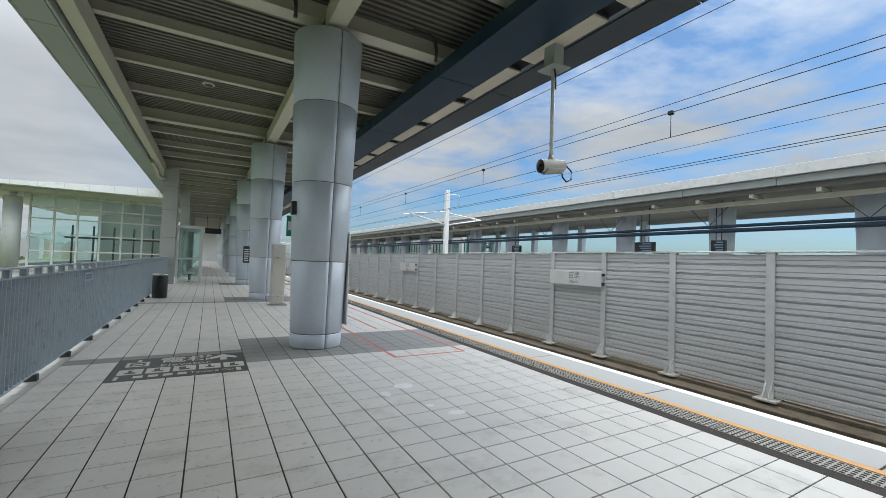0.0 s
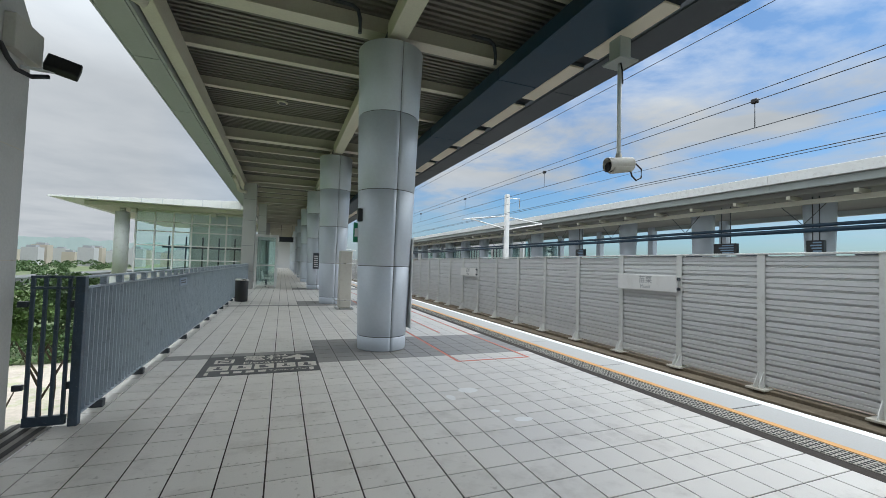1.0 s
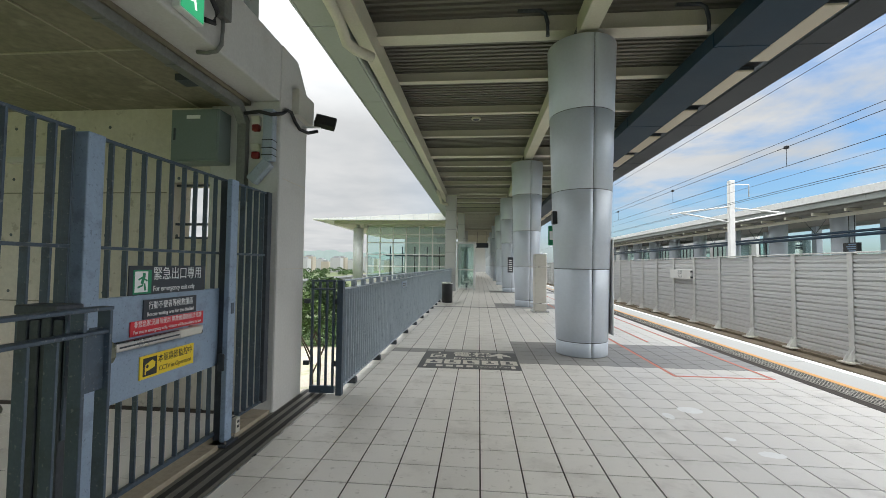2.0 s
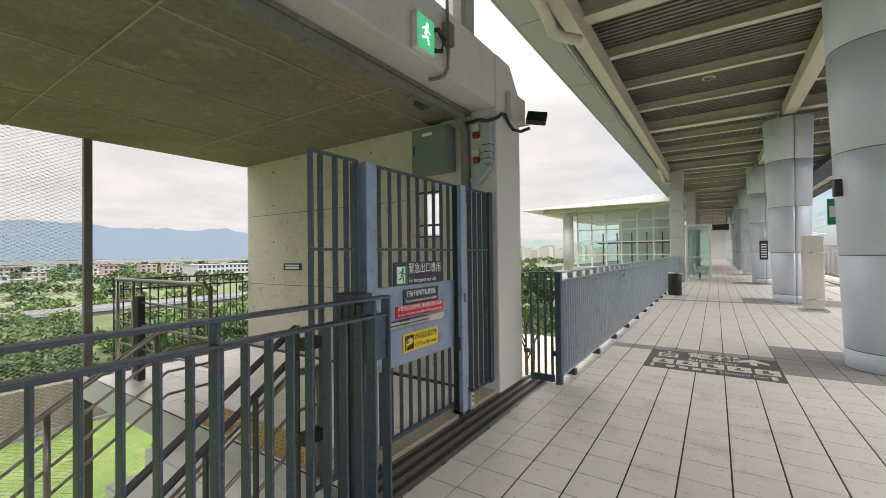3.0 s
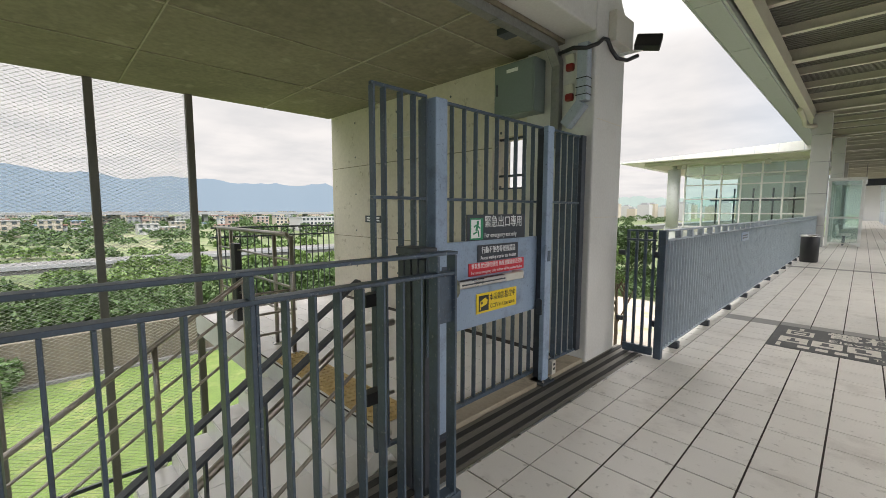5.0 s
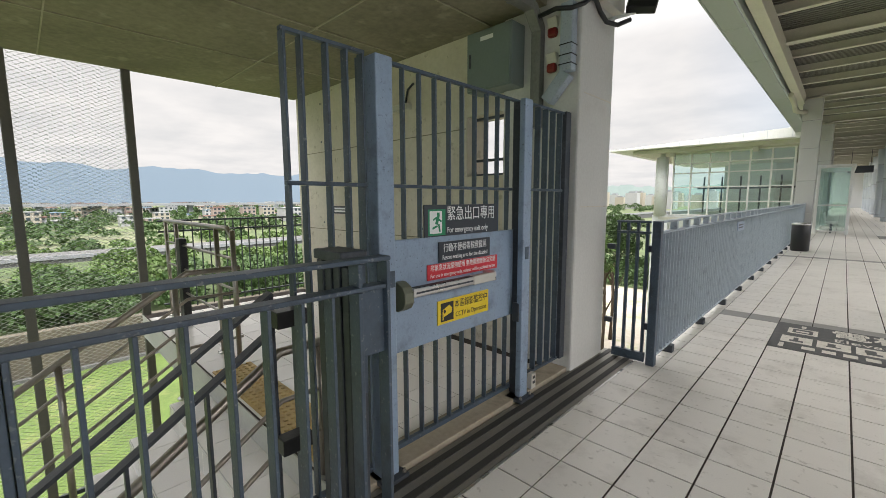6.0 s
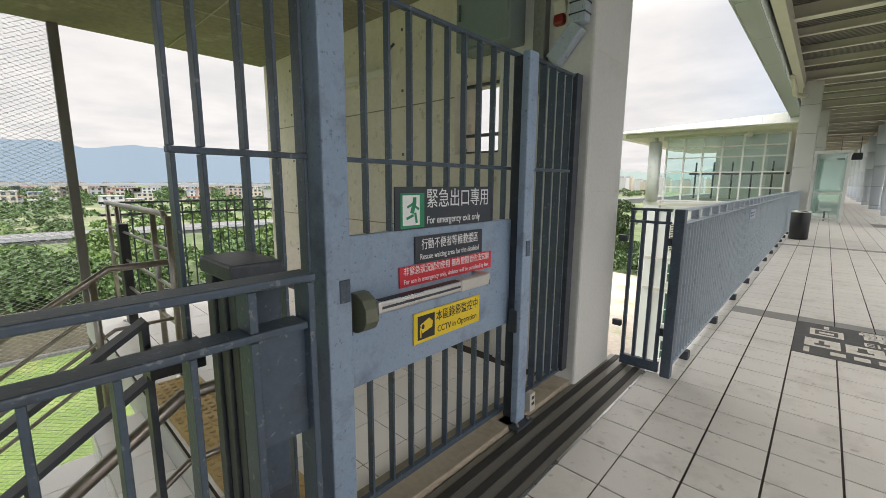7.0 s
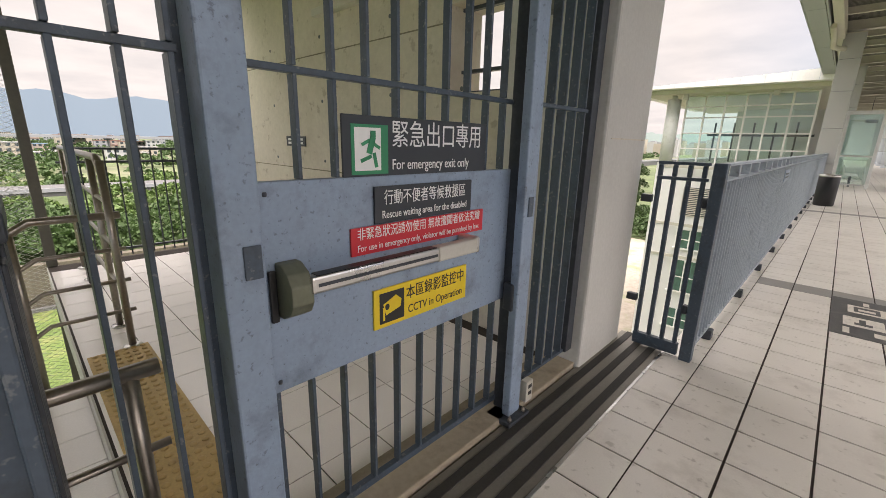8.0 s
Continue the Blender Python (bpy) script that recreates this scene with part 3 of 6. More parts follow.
def guard(name, y0, y1, label, posts, fin0=0.1, gap=0.1, M_RAIL=M_RAIL, slim=()):
    g = thing(name, (RX, y0, 0), label, "railing", "platform railings")
    part("top_rail", bx(B(), RX - 0.032, RX + 0.032, y0, y1, 1.277, 1.293, 0.004), M_RAIL, g)
    part("second_rail", bx(B(), RX - 0.03, RX + 0.03, y0 + 0.02, y1 - 0.02, 1.182, 1.198, 0.004), M_RAIL, g)
    part("bottom_rail", bx(B(), RX - 0.03, RX + 0.03, y0 + 0.02, y1 - 0.02, 0.075, 0.09, 0.004), M_RAIL, g)
    st = part("stanchion", bx(B(), RX - 0.03, RX + 0.03, y0 + 0.003, y0 + 0.017, 0.03, 1.276, 0.003), M_RAIL, g)
    rep(st, 0, y1 - y0 - 0.02)
    f = part("fin", bx(B(), RX - 0.026, RX + 0.026, y0 + fin0, y0 + fin0 + 0.011, 0.091, 1.181, 0.002), M_RAIL, g)
    n = int((y1 - y0 - fin0 - 0.05) / gap)
    for i in range(1, n + 1):
        rep(f, 0, gap * i)
    for yy in slim:
        part("stanchion", bx(B(), RX - 0.03, RX + 0.03, yy - 0.008, yy + 0.008, 1.199, 1.276, 0.003), M_RAIL, g)
        part("stanchion", bx(B(), RX - 0.03, RX + 0.03, yy - 0.008, yy + 0.008, 0.091, 1.181, 0.003), M_RAIL, g)
    if slim:
        return g
    s2 = part("spacer", bx(B(), RX - 0.028, RX + 0.028, y0 + posts, y0 + posts + 0.06, 1.199, 1.276, 0.003), M_RAIL, g)
    k = 1
    while y0 + posts * (k + 1) < y1 - 0.05:
        rep(s2, 0, posts * k)
        k += 1
    return g


rail = guard("railing", 4.50, 23.1, "blue-grey painted steel railing of close vertical fins", 0.42)
foot = None
k = 0
while 4.9 + 1.25 * k < 22.9:
    yy = 4.9 + 1.25 * k
    if foot is None:
        foot = part("foot", bx(B(), RX - 0.05, RX + 0.06, yy, yy + 0.08, 0.0, 0.074, 0.006), M_STEEL_D, rail)
    else:
        rep(foot, 0, 1.25 * k)
    k += 1
bm = B()
bx(bm, RX - 0.03, RX + 0.04, 4.42, 4.49, 0.0, 1.295, 0.005)
part("end_post", bm, M_STEEL, rail, "darker square end post")
pl = thing("rail_plate", (RX + 0.04, 8.3, 0.9), "small grey plate fixed to the railing", "sign")
part("plate", bx(B(), RX + 0.027, RX + 0.036, 8.05, 8.6, 1.0, 1.14, 0.002), M_STEEL_L, pl)
for z in (1.05, 1.09):
    part("text_bar", bx(B(), RX + 0.036, RX + 0.038, 8.12, 8.5, z - 0.01, z + 0.01), M_STEEL_D, pl)

# short return gate to the pier
ret = thing("side_gate", (-1.95, 4.45, 0.0), "dark blue-grey bar gate between railing and concrete pier", "gate")
for z0, z1 in ((0.02, 0.10), (1.18, 1.2), (1.275, 1.295)):
    part("cross_bar", bx(B(), -2.09, -1.80, 4.43, 4.47, z0, z1, 0.004), M_STEEL, ret)
for x in (-2.075, -1.99, -1.905, -1.825):
    part("bar", bx(B(), x - 0.012, x + 0.012, 4.435, 4.465, 0.101, 1.179, 0.002), M_STEEL, ret)
    part("bar", bx(B(), x - 0.012, x + 0.012, 4.435, 4.465, 1.201, 1.274, 0.002), M_STEEL, ret)
for z in (0.35, 1.05):
    part("hinge", bx(B(), -2.17, -2.10, 4.43, 4.47, z - 0.025, z + 0.025, 0.006), M_STEEL_D, ret, "black hinge")
    part("latch", bx(B(), -1.81, -1.782, 4.43, 4.47, z - 0.03, z + 0.03, 0.004), M_STEEL_D, ret)

# near fence, in darker paint than the railing, whose base carries skylight
fence = guard("fence", -0.10, 1.50, "dark blue-grey steel fence beside the emergency gate", 0.56, 0.17, 0.1, M_STEEL, (-0.01, 0.56, 1.375))
part("link_plate", bx(B(), RX - 0.006, RX + 0.006, 1.375, 1.498, 0.95, 1.181, 0.002), M_STEEL, fence)
part("corner_plate", bx(B(), RX - 0.03, RX + 0.034, 1.42, 1.53, 0.02, 0.074, 0.004), M_STEEL, fence)

# threshold with dark strips
thr = thing("threshold", (-2.02, 1.5, 0), "bare metal threshold with black anti-slip strips", "threshold", kind="structure")
part("plate", bx(B(), -2.22, -1.882, -1.0, 4.6, -0.03, 0.002, 0.002), M_DRAIN, thr)
for x in (-2.155, -2.055, -1.955):
    part("strip", bx(B(), x - 0.024, x + 0.024, -0.99, 4.6, 0.002, 0.007, 0.002), M_RUBBER, thr, "black anti-slip strip")
part("edge_trim", bx(B(), -1.892, -1.876, -1.0, 4.6, 0.001, 0.006, 0.001), M_INOX, thr, "bright metal edge trim")

# ---- stair hall ----
HX0 = -7.1
pier = thing("pier", (-2.55, 4.15, 0), "raw concrete pier with a chamfered corner", "pier", kind="structure")
bm = B()
prof = ((3.83, -14.0), (4.47, -14.0), (4.47, 3.42), (4.20, 3.72), (3.83, 3.72))
ends = [[bm.verts.new((x, y, z)) for y, z in prof] for x in (-2.95, -2.20)]
bm.faces.new(ends[0])
bm.faces.new(ends[1])
for k in range(5):
    bm.faces.new((ends[0][k], ends[0][(k + 1) % 5], ends[1][(k + 1) % 5], ends[1][k]))
bmesh.ops.bevel(bm, geom=list(bm.edges), offset=0.018, segments=2, profile=0.5, affect="EDGES", clamp_overlap=True)
part("shaft", bm, M_CONC_F, pier)
for z in (1.42, 2.35):
    part("pour_joint", bx(B(), -2.201, -2.198, 3.90, 4.44, z - 0.004, z + 0.004), M_CONC, pier)
for yy, zz in ((4.0, 1.3), (4.33, 1.3), (4.0, 2.6), (4.33, 2.6), (4.2, 0.7)):
    part("tie_hole", lathe(B(), 0, 0, [(0.012, 0), (0.012, 0.003)], 10), M_JOINT, pier)
    h = pier.children[-1]
    h.matrix_basis = Matrix.Translation((yy * 0 + (-2.199 + 2.55), yy - 4.15, zz)) @ Matrix.Rotation(math.pi / 2, 4, "Y") @ Matrix.Translation((2.55, 4.15, 0))
bm = B()
for x0, x1, z0, z1 in ((-7.05, -3.42, -14.0, 3.6), (-3.4199, -2.951, -14.0, 1.72), (-3.4199, -2.951, 2.31, 3.6)):
    bx(bm, x0, x1, 3.86, 4.2, z0, z1)
solo("wall_north", bm, M_CONC, "raw concrete wall of the stair hall with formwork marks", "wall", kind="structure")
nw = bpy.data.objects["wall_north"]
for x in (-6.3, -5.2, -4.1, -3.3):
    for z in (0.55, 1.15, 1.75, 2.35, 2.9):
        bm = B()
        lathe(bm, 0, 0, [(0.016, 0), (0.016, 0.004)], 10)
        bmesh.ops.rotate(bm, verts=bm.verts, matrix=Matrix.Rotation(math.pi / 2, 3, "X"))
        bmesh.ops.translate(bm, verts=bm.verts, vec=(x, 3.86, z))
        part("tie_hole", bm, M_JOINT, nw)
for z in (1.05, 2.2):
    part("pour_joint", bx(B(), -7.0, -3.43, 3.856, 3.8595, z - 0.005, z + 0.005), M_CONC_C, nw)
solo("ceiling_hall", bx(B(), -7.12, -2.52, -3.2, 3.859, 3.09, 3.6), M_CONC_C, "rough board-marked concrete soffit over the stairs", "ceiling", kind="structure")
bm = B()
bx(bm, -2.519, -2.205, -3.2, 3.829, 3.12, 3.72, 0.02)
solo("lintel", bm, M_CONC_F, "deep concrete beam across the stair hall front", "beam", kind="structure")
up = thing("upper_post", (-2.45, 3.5, 3.72), "grey steel post standing on the lintel", "post")
part("shaft", bx(B(), -2.5, -2.32, 3.42, 3.58, 3.722, 5.6, 0.006), M_SOFFIT, up)
part("glazing_strip", bx(B(), -2.44, -2.38, 3.25, 3.415, 3.722, 5.6), M_WHITE, up)
solo("landing_bed", bx(B(), -7.09, -2.25, 1.63, 3.855, -0.006, -0.003), M_GROUT, "thin dark joint bed under the landing tiles", "floor", kind="structure")
solo("landing", bx(B(), -7.1, -2.24, 1.62, 3.859, -0.3, -0.006), M_CONC_F, "pale tiled stair landing with thin joints", "landing", kind="structure")
solo("wall_kerb", bx(B(), -2.46, -2.232, 1.7, 3.829, -0.3, 0.03, 0.006), M_KERB, "brown concrete kerb under the emergency gate", "kerb", kind="structure")
bm = B()
for x in (-5.6, -4.3, -3.1):
    bx(bm, x - 0.008, x + 0.008, -3.2, 3.85, 3.08, 3.089)
for yy in (-0.9, 0.9, 2.7):
    bx(bm, -7.1, -2.53, yy - 0.006, yy + 0.006, 3.077, 3.0885)
solo("soffit_seams", bm, M_SEAM, "raised formwork seams on the concrete soffit", "ceiling", kind="structure")

# ---- stairs ----
SX0, SX1, SY, RISE, GO = -4.45, -2.42, 1.62, 0.182, 0.28
stairs = thing("stairs", (SX0, SY, 0), "pale tiled concrete stairs descending from the landing", "stairs", kind="structure")
for i in range(1, 15):
    y1 = SY - GO * (i - 1)
    bm = B()
    bx(bm, SX0, SX1, y1 - GO, y1 + 0.02, -RISE * i - 0.34, -RISE * i, 0.006)
    part("step", bm, M_CONC_F, stairs)
low = SY - GO * 14
solo("lower_landing", bx(B(), -7.1, -2.24, low - 1.8, low, -RISE * 15 - 0.25, -RISE * 15), M_COPING, "pale tiled lower stair landing", "landing", kind="structure")
for x in (SX1 + 0.01,):
    bm = B()
    bar(bm, (x + 0.06, SY + 0.02, -0.16), (x + 0.06, low, -RISE * 14 - 0.16), 0.1, 0.42)
    solo("stringer", bm, M_CONC_F, "concrete stringer beside the stairs", "stringer", kind="structure")


def slope(y):
    return (y - 1.54) * 0.65


def pipe_rail(name, x, yt, label, zs, posts, flat):
    t = thing(name, (x, yt, 0), label, "handrail", "stair handrails")
    for j, z in enumerate(zs):
        r = 0.024 if j == 0 else 0.013
        pts = [(x, yt + flat, z), (x, yt, z)]
        for k in range(1, 8):
            yy = yt - 0.5 * k
            pts.append((x, yy, z + (yy - yt) * 0.65))
        part("rail" if j else "handrail", sweep(B(), pts, r, 10), M_INOX_B, t)
    for yy in posts:
        zt = zs[0] + min(0, (yy - yt) * 0.65)
        zb = -RISE * max(0, math.floor((SY - yy) / GO) + 1) if yy < SY else 0.0
        part("post", sweep(B(), [(x, yy, zb), (x, yy, zt - 0.01)], 0.023, 10), M_INOX_B, t, "brown weathered steel post")
        part("flange", lathe(B(), x, yy, [(0.045, zb), (0.045, zb + 0.01), (0.02, zb + 0.015)], 14), M_INOX, t)
    return t


pipe_rail("outer_handrail", -4.5, 1.54, "brown weathered pipe handrail with four rails down the stairs", (0.88, 0.66, 0.45, 0.24), (1.45, 0.71, -0.5, -1.7), 0.42)
pipe_rail("inner_handrail", -2.52, 1.44, "brown weathered pipe handrail at the inner side of the stairs", (0.75, 0.5, 0.27), (1.65, 0.5, -0.8), 0.28)

# dark diagonal guard beside the stairs
dg = thing("stair_guard", (-2.3, 1.32, 0), "dark flat-bar guard sloping down beside the stairs", "guard")
for dz in (0.0, -0.16):
    part("sloping_bar", bar(B(), (-2.3, 1.32, 1.1 + dz), (-2.3, -1.6, 1.1 + dz - 2.92 * 0.665), 0.05, 0.014), M_STEEL_D, dg)
part("end_bar", bx(B(), -2.325, -2.275, 1.305, 1.322, -0.2, 1.1, 0.002), M_STEEL_D, dg)
g0 = part("upright", bx(B(), -2.32, -2.28, 1.05, 1.062, -0.35, 0.76, 0.002), M_STEEL_D, dg)
for k in range(1, 10):
    rep(g0, 0, -0.26 * k, -0.173 * k)
for z in (1.0, 0.45):
    part("bracket", bx(B(), -2.27, -2.2, 1.30, 1.43, z - 0.035, z + 0.035, 0.004), M_BLACK, dg, "black bracket plate")

# latch housing between fence and gate
hs = thing("gate_housing", (-1.98, 1.5, 0), "dark layered steel post housing beside the emergency gate", "post")
for i, x in enumerate((-2.03, -1.985, -1.94, -1.895)):
    part("channel", bx(B(), x - 0.022, x + 0.022, 1.40 + 0.008 * i, 1.50, 0.01, 1.26 - 0.02 * (i % 2), 0.004), M_STEEL_D, hs)
part("cap", bx(B(), -2.06, -1.865, 1.392, 1.506, 1.262, 1.30, 0.006), M_STEEL_D, hs)
part("side_plate", bx(B(), -1.872, -1.862, 1.43, 1.495, 0.75, 1.26, 0.003), M_STEEL, hs)

# ---- emergency gate ----
GX, GT, LX = -2.26, 2.16, -2.33
gate = thing("emergency_gate", (GX, 2.4, 0), "blue-grey steel bar gate with a solid panel and exit signs", "gate")


def gy(y):
    return 2.221 + (y - 2.10) * 1.19


def gz(z):
    return 1.455 + (z - 1.455) * 1.18


lp = part("gate_post", bx(B(), GX - 0.05, GX + 0.05, 1.82, 1.92, 0.03, GT, 0.006), M_STEEL_L, gate, "pale blue steel post")
rpost = part("gate_post", bx(B(), GX + 0.005, GX + 0.05, 3.07, 3.165, 0.03, GT + 0.01, 0.006), M_STEEL_L, gate, "pale blue steel post")
part("jamb", bx(B(), GX - 0.07, GX + 0.004, 3.10, 3.17, 0.03, GT, 0.004), M_STEEL_D, gate)
part("jamb", bx(B(), GX - 0.09, GX - 0.052, 1.80, 1.90, 0.03, GT, 0.004), M_STEEL, gate)
leaf = part("leaf_panel", bx(B(), LX - 0.015, LX + 0.015, 1.945, 3.165, 0.64, 1.268, 0.004), M_STEEL_L, gate, "solid pale blue panel of the gate leaf")
for z0, z1 in ((0.065, 0.095), (1.548, 1.566), (2.17, 2.188)):
    part("leaf_rail", bx(B(), LX - 0.02, LX + 0.008, 1.945, 3.20, z0, z1, 0.002), M_STEEL, gate)
lb = part("leaf_bar", bx(B(), LX - 0.022, LX + 0.011, 2.078, 2.09, 0.096, 0.639, 0.002), M_STEEL, gate)
ub = part("leaf_bar", bx(B(), LX - 0.022, LX + 0.011, 2.078, 2.09, 1.269, 1.547, 0.002), M_STEEL, gate)
tb = part("leaf_bar", bx(B(), LX - 0.022, LX + 0.011, 2.078, 2.09, 1.567, 2.169, 0.002), M_STEEL, gate)
for k in range(1, 10):
    for p in (lb, ub, tb):
        rep(p, 0, 0.1195 * k)
part("leaf_stile", bx(B(), LX - 0.022, LX + 0.012, 1.945, 1.975, 0.096, 0.639, 0.002), M_STEEL, gate)
# fixed bars at both sides
FX = -2.28
for z0, z1 in ((0.08, 0.1), (1.547, 1.565), (2.158, 2.175)):
    part("side_rail", bx(B(), FX - 0.014, FX + 0.014, 1.40, 1.802, z0, z1, 0.002), M_STEEL, gate)
    lift = 0.05 if z0 < 1 else 0.0
    part("side_rail", bx(B(), FX - 0.014, FX + 0.014, 3.172, 3.72, z0 + lift, z1 + lift, 0.002), M_STEEL, gate)
for y in (1.41, 1.485, 1.603, 1.70, 1.787):
    for z0, z1 in ((0.101, 1.546), (1.566, 2.157)):
        part("side_bar", bx(B(), FX - 0.023, FX + 0.023, y - 0.006, y + 0.006, z0, z1, 0.002), M_STEEL, gate)
for k in range(5):
    y = 3.235 + 0.108 * k
    for z0, z1 in ((0.151, 1.546), (1.566, 2.157)):
        part("side_bar", bx(B(), FX - 0.023, FX + 0.023, y - 0.006, y + 0.006, z0, z1, 0.002), M_STEEL, gate)
part("end_plate", bx(B(), FX - 0.03, FX + 0.03, 3.722, 3.80, 0.13, GT + 0.02, 0.003), M_STEEL_D, gate, "flat dark end plate against the pier")
for y0, y1 in ((3.02, 3.2), (1.79, 1.96)):
    part("post_shoe", bx(B(), GX - 0.06, GX + 0.09, y0, y1, 0.008, 0.03, 0.004), M_STEEL_D, gate)
    for dy in (0.03, 0.15):
        part("anchor_bolt", lathe(B(), GX + 0.07, y0 + dy, [(0.011, 0.03), (0.011, 0.042), (0.006, 0.043), (0.006, 0.056)], 6), M_INOX_B, gate)
part("lock_plate", bx(B(), GX + 0.05, GX + 0.055, 1.868, 1.912, 1.045, 1.13, 0.003), M_STEEL, gate, "square cover plate on the post")
part("lock_plate", bx(B(), GX + 0.05, GX + 0.056, 3.10, 3.14, 1.06, 1.15, 0.003), M_STEEL, gate)
part("hinge", bx(B(), GX - 0.03, GX + 0.03, 3.06, 3.10, 0.60, 0.74, 0.012), M_STEEL_D, gate)
part("stop_bolt", lathe(B(), LX + 0.03, 3.135, [(0.012, 1.225), (0.016, 1.24), (0.012, 1.255)], 12), M_TACT_Y, gate, "brass stop bolt")
for y in (1.975, 3.13):
    for z in (0.675, 1.235):
        part("rivet", lathe(B(), LX + 0.0145, y, [(0.006, z - 0.006), (0.007, z), (0.006, z + 0.006)], 8), M_STEEL_D, gate)
# push bar: sloped case, grooved bar and sleeve
bz0, bz1 = gz(1.037), gz(1.08)
pb = part("panic_bar", bx(B(), LX + 0.078, LX + 0.118, gy(1.95), gy(2.37), bz0, bz1, 0.008), M_INOX, gate, "stainless push bar")
part("bar_groove", bx(B(), LX + 0.1185, LX + 0.12, gy(1.965), gy(2.36), bz0 + 0.02, bz0 + 0.03), M_STEEL_D, pb)
part("bar_groove", bx(B(), LX + 0.08, LX + 0.115, gy(1.965), gy(2.36), bz1 + 0.0005, bz1 + 0.003), M_BLACK, pb)
part("bar_sleeve", bx(B(), LX + 0.076, LX + 0.121, gy(2.365), gy(2.55), bz0 - 0.003, bz1 + 0.003, 0.008), M_CASE, pb)
bm = B()
case = ((0.016, 0.972), (0.05, 0.972), (0.095, 0.992), (0.112, 1.018), (0.112, 1.062), (0.09, 1.09), (0.05, 1.108), (0.016, 1.108))
ends = [[bm.verts.new((LX + dx, y, gz(z))) for dx, z in case] for y in (1.985, 2.05)]
bm.faces.new(ends[0])
bm.faces.new(ends[1])
for k in range(len(case)):
    j = (k + 1) % len(case)
    bm.faces.new((ends[0][k], ends[0][j], ends[1][j], ends[1][k]))
bmesh.ops.bevel(bm, geom=list(bm.edges), offset=0.004, segments=2, profile=0.5, affect="EDGES", clamp_overlap=True)
part("latch_case", bm, mat("latch_paint", (0.17, 0.18, 0.13), 0.45, 0.3), gate, "olive-grey latch case")
part("latch_plate", bx(B(), LX + 0.016, LX + 0.03, 1.962, 1.984, gz(0.96), gz(1.09), 0.004), M_BLACK, gate, "black latch back plate")
part("end_bracket", bx(B(), LX + 0.016, LX + 0.112, gy(2.54), gy(2.57), gz(1.03), gz(1.085), 0.008), M_INOX, gate)

SXF = LX + 0.016


def sign_board(name, y0, y1, z0, z1, material, label, x=SXF, thick=0.008):
    y0, y1, z0, z1 = gy(y0), gy(y1), gz(z0), gz(z1)
    s = thing(name, (x, (y0 + y1) / 2, z0), label, "sign", "gate signs")
    part("board", bx(B(), x, x + thick, y0, y1, z0, z1, 0.001), material, s)
    return s


def facing(y, z, x=SXF + 0.009):
    return pose(x, gy(y), gz(z), 90, 0, 90)


def running_figure(s, y, z, h, material, x):
    """A plain exit pictogram of flat bars."""
    for dy, dz, w, hh, a in ((0.06, 0.36, 0.16, 0.16, 0), (0.0, 0.1, 0.17, 0.42, -18), (-0.16, 0.16, 0.26, 0.08, 25), (0.17, 0.08, 0.22, 0.08, -30), (-0.15, -0.22, 0.34, 0.09, 20), (0.12, -0.26, 0.1, 0.36, 12)):
        bm = B()
        bx(bm, 0, 0.001, -w * h / 2, w * h / 2, -hh * h / 2, hh * h / 2)
        bmesh.ops.rotate(bm, verts=bm.verts, matrix=Matrix.Rotation(radians(a), 3, "X"))
        bmesh.ops.translate(bm, verts=bm.verts, vec=(x, y + dy * h, z + dz * h))
        part("pictogram_bar", bm, material, s)


es = sign_board("exit_sign", 2.10, 2.68, 1.285, 1.455, M_SIGN_D, "charcoal emergency exit sign with white lettering", SXF - 0.012)
ex = SXF - 0.003
part("green_field", bx(B(), ex - 0.001, ex + 0.001, gy(2.125), gy(2.245), gz(1.302), gz(1.432)), M_SIGN_G, es, "green exit pictogram field")
part("pictogram_door", bx(B(), ex + 0.001, ex + 0.0014, gy(2.135), gy(2.22), gz(1.312), gz(1.424)), M_SIGN_W, es, "white doorway of the exit pictogram")
running_figure(es, gy(2.187), gz(1.368), 0.13, M_SIGN_G, ex + 0.0016)
lettering("lettering", "緊急出口專用", 0.0944, facing(2.455, 1.405, ex), M_SIGN_W, es, 0.4582)
lettering("small_lettering", "For emergency exit only", 0.04956, facing(2.425, 1.325, ex), M_SIGN_W, es, 0.3927)
rs = sign_board("rescue_sign", 2.19, 2.60, 1.163, 1.268, M_SIGN_D, "charcoal rescue waiting area sign with white lettering", SXF)
lettering("lettering", "行動不便者等候救援區", 0.05428, facing(2.395, 1.233), M_SIGN_W, rs, 0.4105)
lettering("small_lettering", "Rescue waiting area for the disabled", 0.03776, facing(2.395, 1.187), M_SIGN_W, rs, 0.4284)
ws = sign_board("warning_sign", 2.11, 2.67, 1.082, 1.16, M_SIGN_R, "red emergency use warning sign with white lettering", SXF)
lettering("lettering", "非緊急狀況請勿使用 無故擅闖者依法究辦", 0.04248, facing(2.39, 1.139), M_SIGN_W, ws, 0.6188)
lettering("small_lettering", "For use in emergency only, violator will be punished by law.", 0.03186, facing(2.39, 1.101), M_SIGN_W, ws, 0.6188)
cs = sign_board("camera_sign", 2.18, 2.59, 0.84, 0.965, M_SIGN_Y, "yellow camera surveillance sign with black lettering", SXF)
part("pictogram_field", bx(B(), SXF + 0.0075, SXF + 0.009, gy(2.20), gy(2.295), gz(0.853), gz(0.951)), M_SIGN_K, cs, "black camera pictogram")
fx = SXF + 0.0092
bm = B()
